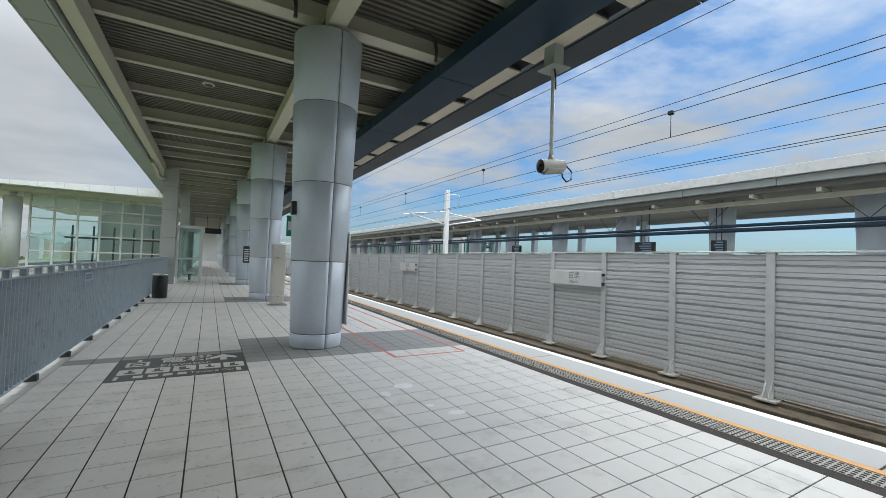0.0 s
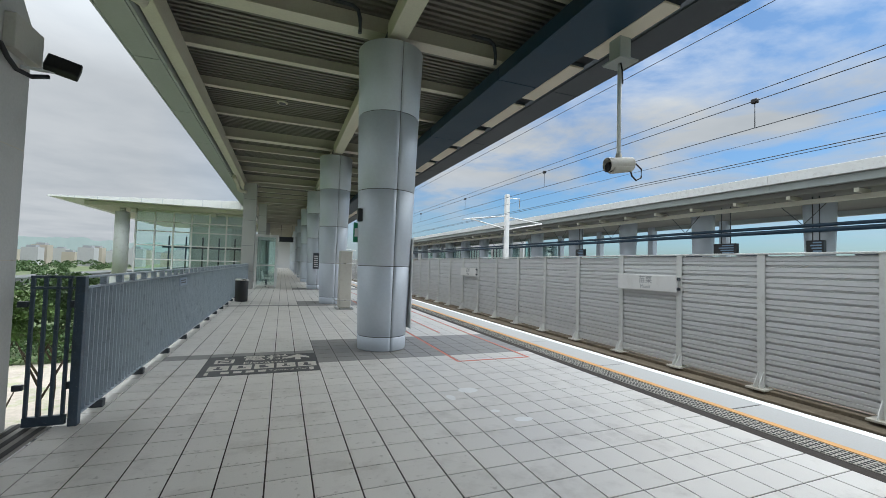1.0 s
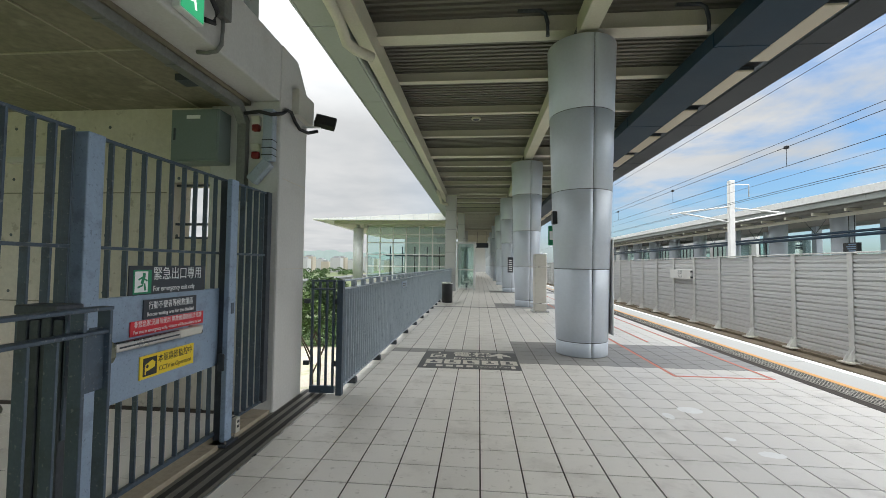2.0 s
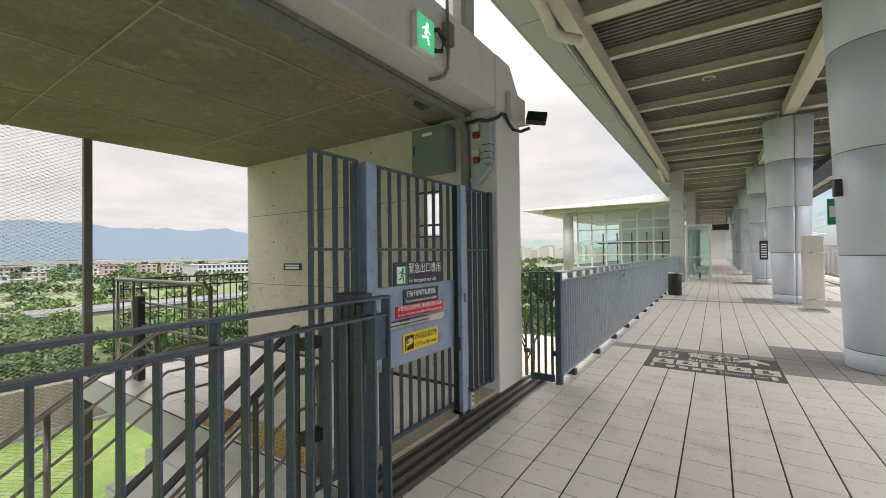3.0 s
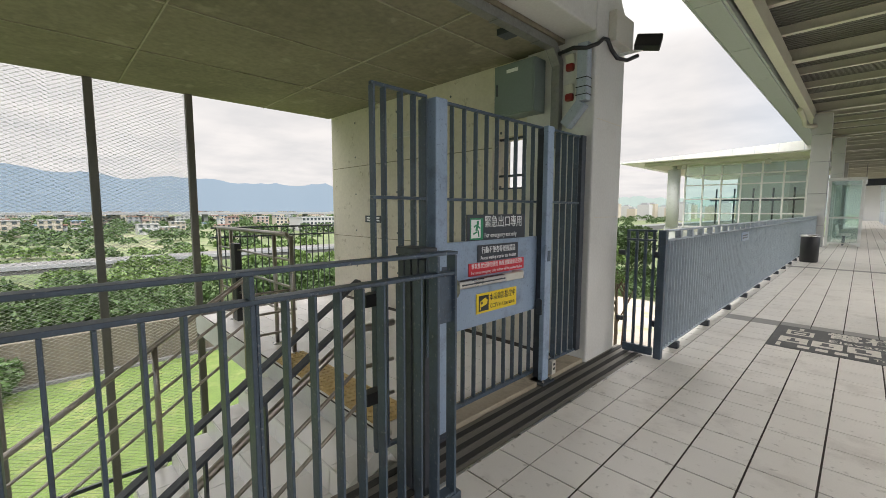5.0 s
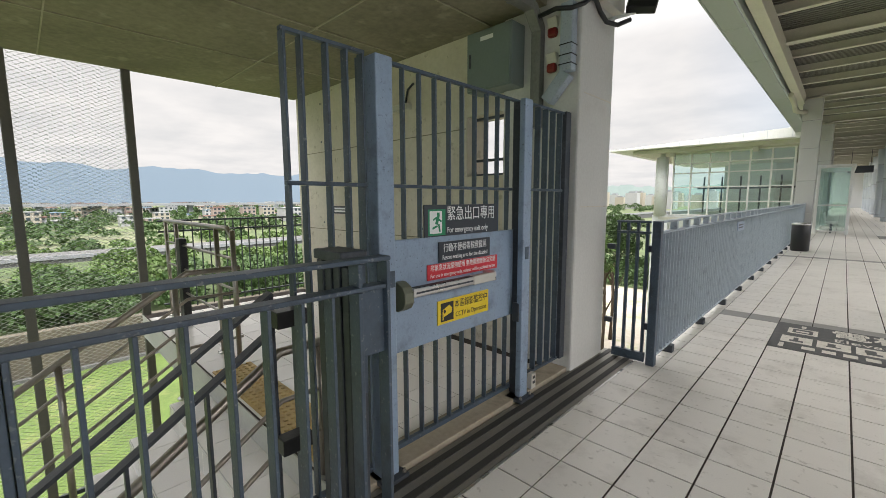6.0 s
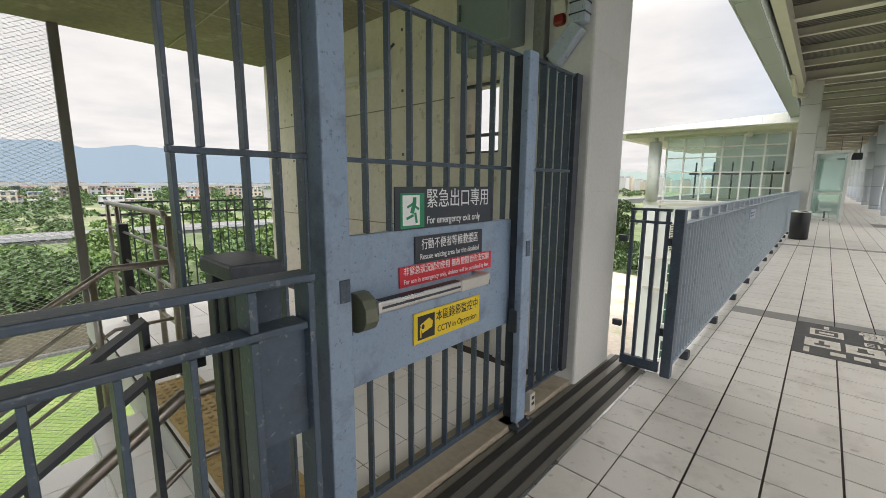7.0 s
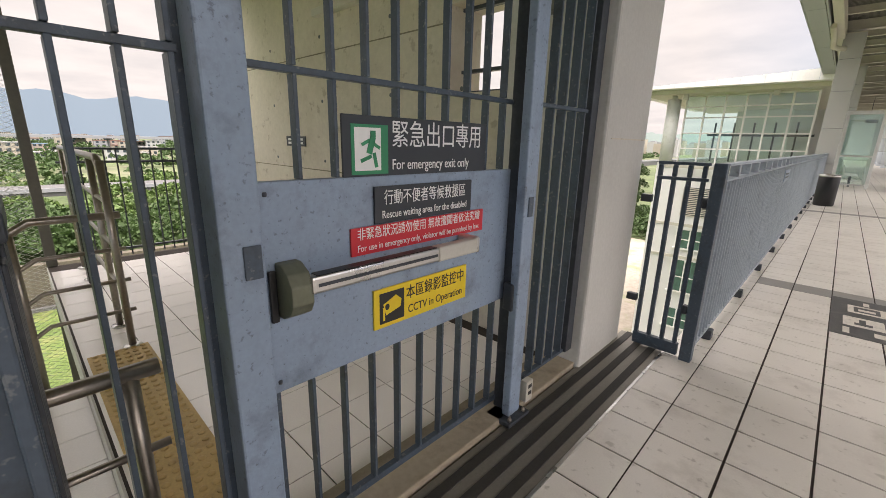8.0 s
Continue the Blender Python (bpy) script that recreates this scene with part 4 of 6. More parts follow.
for y, z in ((2.213, 0.915), (2.262, 0.936), (2.284, 0.918), (2.28, 0.893), (2.224, 0.878)):
    bm.verts.new((fx, gy(y), gz(z)))
bm.faces.new(list(bm.verts))
part("camera_mark", bm, M_SIGN_Y, cs)
bm = B()
ring = [bm.verts.new((fx + 0.0006, gy(2.228) + 0.010 * math.cos(k * math.pi / 8), gz(0.905) + 0.012 * math.sin(k * math.pi / 8))) for k in range(16)]
bm.faces.new(ring)
part("camera_lens_mark", bm, M_SIGN_K, cs)
part("camera_mark", bx(B(), fx, fx + 0.0006, gy(2.212), gy(2.219), gz(0.862), gz(0.905)), M_SIGN_Y, cs)
lettering("lettering", "本區錄影監控中", 0.059, facing(2.44, 0.927), M_SIGN_K, cs, 0.3213)
lettering("small_lettering", "CCTV in Operation", 0.04484, facing(2.44, 0.872), M_SIGN_K, cs, 0.3034)

# small notice on the hall wall, tube light, cabinets
ns = thing("wall_notice", (-5.62, 3.85, 1.33), "small dark notice on the concrete wall", "sign")
part("board", bx(B(), -6.02, -5.58, 3.845, 3.858, 1.29, 1.40, 0.002), M_SIGN_D, ns)
for z in (1.325, 1.365):
    part("text_bar", bx(B(), -5.97, -5.63, 3.842, 3.8445, z - 0.012, z + 0.012), M_SIGN_W, ns)
tl = thing("tube_light", (-4.35, 3.8, 2.6), "unlit white batten light on the concrete wall", "light")
part("batten", bx(B(), -5.2, -4.25, 3.78, 3.858, 2.51, 2.58, 0.01), M_CASE, tl)
part("conduit", sweep(B(), [(-4.35, 3.84, 2.575), (-4.3, 3.84, 2.74), (-4.2, 3.84, 2.79)], 0.012, 8), M_STEEL_D, tl)
eb = thing("switch_box", (-2.98, 3.7, 2.5), "green-grey steel switch box on the hall wall", "switch box")
part("body", bx(B(), -3.23, -2.73, 3.64, 3.858, 2.47, 2.99, 0.008), M_BOX, eb)
part("door", bx(B(), -3.215, -2.745, 3.628, 3.639, 2.485, 2.975, 0.003), M_BOX, eb)
part("label_plate", bx(B(), -3.06, -2.92, 3.624, 3.6275, 2.89, 2.925), M_SIGN_W, eb)
part("lock", bx(B(), -3.19, -3.17, 3.618, 3.6275, 2.68, 2.8, 0.003), M_STEEL_D, eb)
for z in (2.62, 2.90):
    al = thing("alarm_beacon", (-2.45, 3.8, z), "cream alarm sounder with a dark red lens", "alarm", "alarm beacons")
    bm = B()
    bx(bm, -2.495, -2.405, 3.785, 3.858, z - 0.01, z + 0.07, 0.008)
    for v in bm.verts:
        if v.co.z < z and v.co.y < 3.8:
            v.co.y += 0.03
    part("case", bm, M_CASE, al)
    part("lens", bx(B(), -2.49, -2.41, 3.79, 3.858, z - 0.085, z - 0.012, 0.018), M_REDP, al, "dark red lens")
    part("back_plate", bx(B(), -2.50, -2.40, 3.8585, 3.8595, z - 0.1, z + 0.09), M_STEEL_D, al)
wb = thing("wall_window", (-3.18, 4.0, 1.72), "narrow barred window opening through the concrete wall", "window")
for z in (1.722, 1.87):
    part("frame_rail", bx(B(), -3.418, -2.953, 3.98, 4.02, z, z + 0.025, 0.003), M_STEEL_D, wb)
part("frame_rail", bx(B(), -3.418, -2.953, 3.98, 4.02, 2.285, 2.31, 0.003), M_STEEL_D, wb)

# conduit and trunking
tr = thing("cable_trunking", (-2.4, 3.6, 3.0), "galvanised cable trunking and conduit under the lintel", "trunking")
part("ceiling_run", bx(B(), -2.62, -2.53, -1.0, 3.69, 3.01, 3.086, 0.006), M_DUCT, tr)
for k in range(8):
    part("strap", bx(B(), -2.625, -2.525, -0.8 + 0.6 * k, -0.77 + 0.6 * k, 3.004, 3.009), M_DUCT, tr)
part("bend", bar(B(), (-2.575, 3.67, 3.05), (-2.575, 3.80, 2.9), 0.088, 0.085), M_DUCT, tr)
part("splice_box", bx(B(), -2.78, -2.64, 3.1, 3.24, 3.03, 3.088, 0.006), M_STEEL_D, tr)
part("drop", bx(B(), -2.62, -2.53, 3.76, 3.845, 2.1, 2.93, 0.006), M_DUCT, tr)
part("elbow_duct", bx(B(), -2.34, -2.235, 3.735, 3.825, 2.5, 3.02, 0.01), M_RAIL, tr)
bm = B()
bx(bm, -2.34, -2.235, 3.735, 3.825, -0.26, 0.0, 0.01)
bmesh.ops.rotate(bm, verts=bm.verts, cent=(-2.287, 3.8, 0.0), matrix=Matrix.Rotation(radians(42), 3, "Y"))
bmesh.ops.translate(bm, verts=bm.verts, vec=(0, 0, 2.49))
part("elbow_duct", bm, M_RAIL, tr)
for z in (2.55, 2.62, 2.7):
    part("cable_tie", bx(B(), -2.343, -2.232, 3.732, 3.828, z, z + 0.008), M_BLACK, tr)
part("cable", sweep(B(), [(-2.52, 3.72, 2.97), (-2.36, 3.71, 2.98), (-2.24, 3.72, 2.95), (-2.17, 3.8, 2.99), (-2.17, 3.9, 3.06), (-2.165, 3.98, 3.07), (-2.16, 4.06, 3.0), (-2.14, 4.14, 2.94), (-2.09, 4.24, 2.93), (-2.02, 4.33, 2.98)], 0.019, 8), M_BLACK, tr, "black cable")
fl = thing("flood_light", (-2.0, 4.45, 3.1), "black flood light and pale junction plate on the pier", "light")
part("junction_plate", bx(B(), -2.199, -2.12, 4.06, 4.46, 3.08, 3.36, 0.006), M_CASE, fl)
part("arm", sweep(B(), [(-2.19, 4.3, 3.02), (-1.98, 4.34, 3.03)], 0.015, 8), M_GALV, fl)
bm = B()
bx(bm, -0.115, 0.115, -0.04, 0.04, -0.075, 0.075, 0.012)
bmesh.ops.rotate(bm, verts=bm.verts, matrix=Matrix.Rotation(radians(-30), 3, "X") @ Matrix.Rotation(radians(20), 3, "Z"))
bmesh.ops.translate(bm, verts=bm.verts, vec=(-1.94, 4.36, 3.09))
part("lamp_head", bm, M_BLACK, fl)
xs = thing("exit_light", (-2.16, 2.45, 3.15), "green illuminated exit box on the lintel", "sign")
part("case", bx(B(), -2.198, -2.14, 2.325, 2.565, 3.15, 3.44, 0.006), M_GALV, xs)
part("face", bx(B(), -2.1395, -2.137, 2.335, 2.555, 3.16, 3.43), M_EXITG, xs)
running_figure(xs, 2.445, 3.30, 0.2, M_EXITW, -2.1365)
part("cable", sweep(B(), [(-2.17, 2.56, 3.38), (-2.15, 2.64, 3.42), (-2.15, 2.72, 3.36), (-2.16, 2.70, 3.26), (-2.18, 2.62, 3.24)], 0.02, 8), M_BLACK, xs)
part("conduit", sweep(B(), [(-2.18, 2.82, 3.88), (-2.17, 2.82, 3.3), (-2.17, 2.81, 3.16), (-2.2, 2.8, 3.1), (-2.28, 2.8, 3.09), (-2.36, 2.8, 3.1)], 0.016, 10), M_DUCT, xs)
part("junction_box", bx(B(), -2.203, -2.13, 2.77, 2.87, 3.36, 3.56, 0.008), M_DUCT, xs)
sk = thing("socket_box", (-2.22, 3.24, 0.05), "small white socket plate at the gate foot", "socket")
part("plate", bx(B(), -2.24, -2.20, 3.21, 3.27, 0.05, 0.17, 0.004), M_CASE, sk)
for z in (0.115, 0.155):
    part("outlet", bx(B(), -2.1998, -2.198, 3.225, 3.255, z - 0.025, z - 0.005), M_BLACK, sk)

# ---- outer railings and mesh ----
orl = thing("outer_railing", (HX0 + 0.05, 2.9, 0), "dark thin-bar railing along the landing edge", "railing")
for z in (0.1, 1.08, 1.22):
    part("rail", bx(B(), HX0 + 0.03, HX0 + 0.07, 1.86, 3.855, z - 0.012, z + 0.012, 0.003), M_STEEL_D, orl)
b0 = part("bar", bx(B(), HX0 + 0.043, HX0 + 0.057, 1.93, 1.944, 0.02, 1.209), M_STEEL_D, orl)
for k in range(1, 18):
    rep(b0, 0, 0.107 * k)
prl = thing("landing_rail", (-5.6, 1.9, 0), "weathered pipe railing across the landing end", "railing")
for j, z in enumerate((1.235, 0.97, 0.69, 0.41)):
    part("rail", sweep(B(), [(-6.85, 1.9, z), (-4.55, 1.9, z), (-4.44, 1.9, z - (0.08 if j == 0 else 0))], 0.024 if j == 0 else 0.013, 10), M_INOX_B, prl)
for x in (-4.44, -4.87, -6.3, -6.8):
    part("post", sweep(B(), [(x, 1.9, 0), (x, 1.9, 1.225)], 0.022, 10), M_INOX_B, prl)
    part("flange", lathe(B(), x, 1.9, [(0.055, 0), (0.055, 0.012), (0.025, 0.018)], 14), M_INOX, prl)
part("lock_box", bx(B(), -6.2, -6.05, 1.86, 1.94, 0.02, 1.05, 0.01), M_BLACK, prl, "black lock post")
for y in (-0.40, 0.60, 1.67):
    bm = B()
    bx(bm, -7.14, -7.06, y - 0.045, y + 0.045, -14.0, 3.089, 0.006)
    solo("mesh_post", bm, M_MPOST, "slim grey-brown steel post of the mesh screen", "post", "mesh posts")
verts, faces = [], []
cw, ch, wd = 0.085, 0.045, 0.0042
for iy in range(38):
    for iz in range(170):
        y, z = 1.62 - cw * iy, 3.08 - ch * iz
        for s in (1, -1):
            p = (y - cw / 2 * (s < 0), z)
            y0, y1 = y, y - cw / 2
            z0 = z if s > 0 else z - ch
            z1 = z - ch / 2
            for ya, za, yb, zb in ((y0, z1, y1, z0),):
                n = len(verts)
                verts += [(-7.10, ya, za - wd / 2), (-7.10, ya, za + wd / 2), (-7.095, yb, zb + wd / 2), (-7.095, yb, zb - wd / 2)]
                faces.append((n, n + 1, n + 2, n + 3))
            for ya, za, yb, zb in ((y1, z0, y - cw, z1),):
                n = len(verts)
                verts += [(-7.10, ya, za - wd / 2), (-7.10, ya, za + wd / 2), (-7.095, yb, zb + wd / 2), (-7.095, yb, zb - wd / 2)]
                faces.append((n, n + 1, n + 2, n + 3))
raw("mesh_screen", verts, faces, M_GALV, "expanded metal mesh screen beside the stairs", "mesh", "stuff")
bm = B()
bx(bm, -7.12, -7.08, -1.8, 1.62, -2.1, -2.05)
solo("mesh_rail", bm, M_STEEL_D, "dark rail across the mesh screen", "rail")

# ---- things on the platform ----


def litter_bin(x, y):
    t = thing("litter_bin", (x, y, 0), "round black litter bin beside the railing", "bin")
    part("drum", lathe(B(), x, y, [(0.19, 0.0), (0.21, 0.03), (0.215, 0.74), (0.2, 0.76)], 32), M_BLACK, t)
    part("rim", lathe(B(), x, y, [(0.22, 0.74), (0.225, 0.76), (0.215, 0.79), (0.18, 0.80)], 32), M_INOX, t, "pale metal rim")


litter_bin(-1.42, 16.1)


def info_post(x, y):
    t = thing("cabinet_post", (x, y, 0), "tall beige cabinet post before a column", "cabinet")
    part("body", bx(B(), x - 0.19, x + 0.19, y - 0.2, y + 0.2, 0.05, 1.86, 0.03), M_CASE, t)
    part("base", bx(B(), x - 0.26, x + 0.26, y - 0.3, y + 0.3, 0.0, 0.05, 0.01), M_INOX, t)
    for z in (0.3, 1.45):
        part("guard_ring", sweep(B(), [(x - 0.3, y + 0.3, z), (x - 0.3, y - 0.3, z), (x + 0.3, y - 0.3, z), (x + 0.3, y + 0.3, z)], 0.014, 8), M_INOX, t)


info_post(1.78, 13.35)


def notice_board(x, y):
    t = thing("notice_board", (x, y, 0), "black notice board with white rows on a column", "sign")
    part("board", bx(B(), x - 0.15, x + 0.15, y - 0.03, y + 0.3, 1.1, 1.95, 0.005), M_SIGN_D, t)
    for i in range(6):
        part("text_bar", bx(B(), x - 0.1, x + 0.1, y - 0.034, y - 0.031, 1.2 + 0.11 * i, 1.25 + 0.11 * i), M_SIGN_W, t)


notice_board(1.57, 22.97)
# things on the first column
cb = thing("speaker", (1.17, 7.02, 2.2), "black speaker bracket on the column", "speaker")
part("box", bx(B(), 1.06, 1.15, 6.95, 7.08, 2.2, 2.42, 0.01), M_BLACK, cb)
eg = thing("phone_sign", (1.17, 7.2, 1.9), "small green and white sign on the column side", "sign")
part("board", bx(B(), 1.04, 1.14, 7.25, 7.28, 1.85, 2.2, 0.003), M_SIGN_G, eg)
part("text_bar", bx(B(), 1.06, 1.12, 7.246, 7.249, 1.95, 2.1), M_SIGN_W, eg)
wpn = thing("column_poster", (2.0, 7.2, 0.4), "narrow white panel on the track side of the column", "sign")
part("panel", bx(B(), 2.03, 2.05, 6.9, 7.3, 0.35, 1.95, 0.004), M_WHITE, wpn)


def shelter(x0, x1, y0, y1, h):
    t = thing("waiting_shelter", ((x0 + x1) / 2, (y0 + y1) / 2, 0), "glass waiting shelter with pale metal frame", "shelter")
    for x in (x0, x1):
        for y in (y0, (y0 + y1) / 2, y1):
            part("frame_post", bx(B(), x - 0.05, x + 0.05, y - 0.05, y + 0.05, 0, h, 0.006), M_GALV, t)
    part("roof", bx(B(), x0 - 0.1, x1 + 0.1, y0 - 0.1, y1 + 0.1, h + 0.002, h + 0.12, 0.01), M_GALV, t)
    for z in (0.12, 1.2):
        for y in (y0, y1):
            part("frame_rail", bx(B(), x0 + 0.05, x1 - 0.05, y - 0.03, y + 0.03, z - 0.03, z + 0.03, 0.004), M_GALV, t)
    for y in (y0, y1):
        part("pane", bx(B(), x0 + 0.05, x1 - 0.05, y - 0.005, y + 0.005, 0.15, h - 0.02), M_GLASS, t, "clear glass pane").visible_shadow = False
    for x in (x0, x1):
        part("pane", bx(B(), x - 0.005, x + 0.005, y0 + 0.05, y1 - 0.05, 0.15, h - 0.02), M_GLASS, t, "clear glass pane").visible_shadow = False


shelter(-1.45, -0.45, 24.2, 28.0, 2.75)
for i in range(4):
    y = 24.9 + 0.6 * i
    ch = thing("bench_seat", (-0.95, y, 0), "pale perforated seat on a steel frame in the shelter", "seat", "shelter seats")
    part("seat", bx(B(), -1.15, -0.72, y - 0.25, y + 0.25, 0.42, 0.45, 0.01), M_GALV, ch)
    part("backrest", bar(B(), (-1.2, y, 0.85), (-1.14, y + 0.01, 0.47), 0.03, 0.4), M_GALV, ch)
    part("leg", bx(B(), -0.97, -0.91, y - 0.03, y + 0.03, 0, 0.419), M_STEEL, ch)
# far end block of the platform
solo("far_wall", bx(B(), -3.0, 5.6, Y_END, Y_END + 0.4, -1.2, 6.2), M_WHITE2, "pale wall closing the far platform end", "wall", kind="structure")
sgn = thing("hanging_sign", (0.2, 52.0, 3.9), "dark hanging sign under the far canopy", "sign")
part("box", bx(B(), -0.6, 1.0, 51.9, 52.1, 3.7, 4.3, 0.02), M_SIGN_D, sgn)
for x in (-0.4, 0.8):
    part("rod", sweep(B(), [(x, 52, 4.3), (x, 52, 5.8)], 0.02, 8), M_STEEL_D, sgn)

# hanging camera
cc = thing("hanging_camera", (4.85, 5.0, 5.2), "beige surveillance camera on a pole hung from the soffit", "camera")
part("mount_box", bx(B(), 4.74, 4.96, 4.86, 5.1, 4.86, 5.33, 0.008), M_SOFFIT, cc)
part("mount_plate", bx(B(), 4.66, 5.04, 4.78, 5.18, 4.83, 4.859, 0.004), M_SOFFIT, cc)
part("pole", sweep(B(), [(4.85, 4.98, 4.84), (4.85, 4.98, 3.36)], 0.032, 14), M_GALV, cc)
part("joint", lathe(B(), 4.85, 4.98, [(0.05, 3.24), (0.05, 3.33), (0.035, 3.37)], 16), M_CASE, cc)
part("housing", sweep(B(), [(5.06, 4.9, 3.17), (5.02, 4.91, 3.165), (4.7, 4.95, 3.12), (4.66, 4.955, 3.115)], [0.07, 0.095, 0.105, 0.1], 20), M_CASE, cc)
part("sun_shield", sweep(B(), [(5.04, 4.9, 3.205), (4.6, 4.962, 3.145)], [0.1, 0.115], 20, False), M_CASE, cc)
part("lens", sweep(B(), [(4.66, 4.955, 3.115), (4.62, 4.96, 3.11), (4.615, 4.961, 3.11)], [0.085, 0.08, 0.05], 18), M_BLACK, cc, "black lens")
part("bracket", bx(B(), 4.79, 4.91, 4.92, 5.02, 3.2, 3.26, 0.01), M_STEEL_D, cc)
part("cable", sweep(B(), [(5.0, 4.96, 3.24), (5.14, 4.93, 3.24), (5.25, 4.9, 3.14), (5.25, 4.9, 3.0), (5.16, 4.92, 2.95), (5.08, 4.93, 3.02), (5.07, 4.94, 3.1)], 0.014, 8), M_BLACK, cc)
part("pole_cable", sweep(B(), [(4.83, 4.94, 4.85), (4.87, 4.94, 4.7), (4.885, 4.95, 4.5)], 0.012, 8), M_BLACK, cc)

# small pipes and lights under the deck
for x, y in ((3.6, 6.95), (0.95, 6.95)):
    up2 = thing("conduit_loop", (x, y, 5.9), "dark conduit loop beside the girder", "conduit", "conduit loops")
    part("pipe", sweep(B(), [(x - 0.5, y, 5.93), (x - 0.12, y, 5.92), (x - 0.02, y, 5.86), (x + 0.02, y, 5.7), (x + 0.02, y, 5.46)], 0.035, 10), M_STEEL_D, up2)
for x, y in ((-0.3, 12.2), (-0.3, 20.3), (0.2, 4.1), (-0.3, 28.5)):
    rl = thing("downlight", (x, y, 5.93), "small round unlit downlight in the roof deck", "light", "downlights")
    part("ring", lathe(B(), x, y, [(0.13, 5.9), (0.15, 5.92), (0.15, 5.94)], 24), M_CREAM, rl)
    part("lens", lathe(B(), x, y, [(0.09, 5.893), (0.1, 5.899)], 24), M_STEEL_D, rl)

# downpipes at the left edge beam
for y in (6.0, 22.6):
    dp = thing("downpipe", (-2.33, y, 5.1), "cream rain pipe elbow under the edge beam", "pipe", "rain pipes")
    part("pipe", sweep(B(), [(-2.30, y - 2.2, 5.22), (-2.31, y - 0.3, 5.16), (-2.32, y - 0.05, 5.1), (-2.3, y + 0.08, 4.98), (-2.2, y + 0.25, 4.95), (-2.0, y + 0.5, 4.95)], 0.085, 14), M_CREAM, dp)

# ---- opposite platform ----
OX = 30.0
solo("platform_far", bx(B(), 25.0, 36.0, -40, 150, -1.25, 0.0), M_COPING, "grey platform on the other side of the tracks", "platform", kind="structure")
fc = column(OX, 14.6, 0.62, 6.0, "far_column", (1.4, 2.8, 4.2), "far platform columns")
for k in list(range(-4, 0)) + list(range(1, 14)):
    copy_thing(fc, pose(OX, 14.6 + 7.37 * k, 0))
for k in range(0, 12):
    bm = B()
    bx(bm, 34.6, 35.2, 23.3 + 7.37 * k, 23.9 + 7.37 * k, 0, 5.95, 0.02)
    solo("far_post", bm, M_ALU, "square grey post of the opposite platform", "post", "far posts", origin=(34.9, 23.6 + 7.37 * k, 0))
fr = thing("far_canopy", (30, 40, 6.0), "grey canopy roof over the opposite platform", "canopy")
part("roof", bx(B(), 26.3, 36.0, -40, 130, 5.96, 6.75), M_DECK, fr)
f0 = part("fascia_panel", bx(B(), 25.8, 26.25, -39.99, -35.01, 6.68, 7.22, 0.01), M_GALV, fr, "pale fascia panel")
f1 = part("gutter", bx(B(), 26.0, 26.3, -39.99, -35.01, 6.25, 6.66, 0.01), M_SOFFIT, fr)
for k in range(1, 34):
    rep(f0, 0, 5 * k)
    rep(f1, 0, 5 * k)
part("edge_beam", bx(B(), 27.0, 27.3, -40, 130, 5.5, 5.75, 0.01), M_CREAM, fr, "long cream beam")
pr = part("purlin", bx(B(), 26.3, 27.4, -30.1, -29.9, 5.76, 5.955), M_CREAM, fr)
for k in range(1, 56):
    rep(pr, 0, 2.95 * k)
part("back_beam", bx(B(), 34.9, 35.3, -40, 130, 5.6, 5.95), M_SOFFIT, fr)
ft = thing("cable_rack", (26.5, 40, 4.0), "dark blue pipe rack hung along the opposite canopy", "pipe rack")
for z, r in ((4.35, 0.10), (4.08, 0.13)):
    part("pipe", sweep(B(), [(27.6, -40, z), (27.6, 130, z)], r, 10), M_NAVY, ft)
h0 = part("hanger", sweep(B(), [(27.6, -30, 4.4), (27.6, -28.5, 5.96)], 0.02, 6), M_STEEL_D, ft)
h1 = part("hanger", sweep(B(), [(27.6, -30, 4.4), (27.6, -31.5, 5.96)], 0.02, 6), M_STEEL_D, ft)
for k in range(1, 22):
    rep(h0, 0, 7.37 * k)
    rep(h1, 0, 7.37 * k)


def info_display(y, w):
    t = thing("info_display", (27.6, y, 3.0), "black hanging information display with blue rows", "display", "information displays")
    part("case", bx(B(), 27.45, 27.75, y - w, y + w, 2.75, 3.5, 0.02), M_BLACK, t)
    for i in range(4):
        part("text_bar", bx(B(), 27.44, 27.449, y - w * 0.8, y + w * (0.2 + 0.15 * (i % 3)), 2.85 + 0.16 * i, 2.93 + 0.16 * i), M_ROOF[1], t)
    for s in (-0.4, 0.4):
        part("rod", sweep(B(), [(27.6, y + s * w, 3.49), (27.6, y + s * w, 5.97)], 0.03, 8), M_STEEL_D, t)


info_display(18.6, 0.75)
info_display(13.6, 0.4)
info_display(33.0, 0.6)
for y0, y1 in ((24.2, 18.8), (16.5, 15.2), (11.0, 10.0)):
    hb = thing("hedge_rail", (25.6, (y0 + y1) / 2, 2.0), "dark cap rail seen over the noise barrier", "rail", "far cap rails")
    part("rail", bx(B(), 25.4, 25.6, y1, y0, 2.55, 2.72, 0.01), M_STEEL_D, hb)
    part("support", bx(B(), 25.45, 25.55, (y0 + y1) / 2, (y0 + y1) / 2 + 0.1, 0, 2.549), M_STEEL_D, hb)
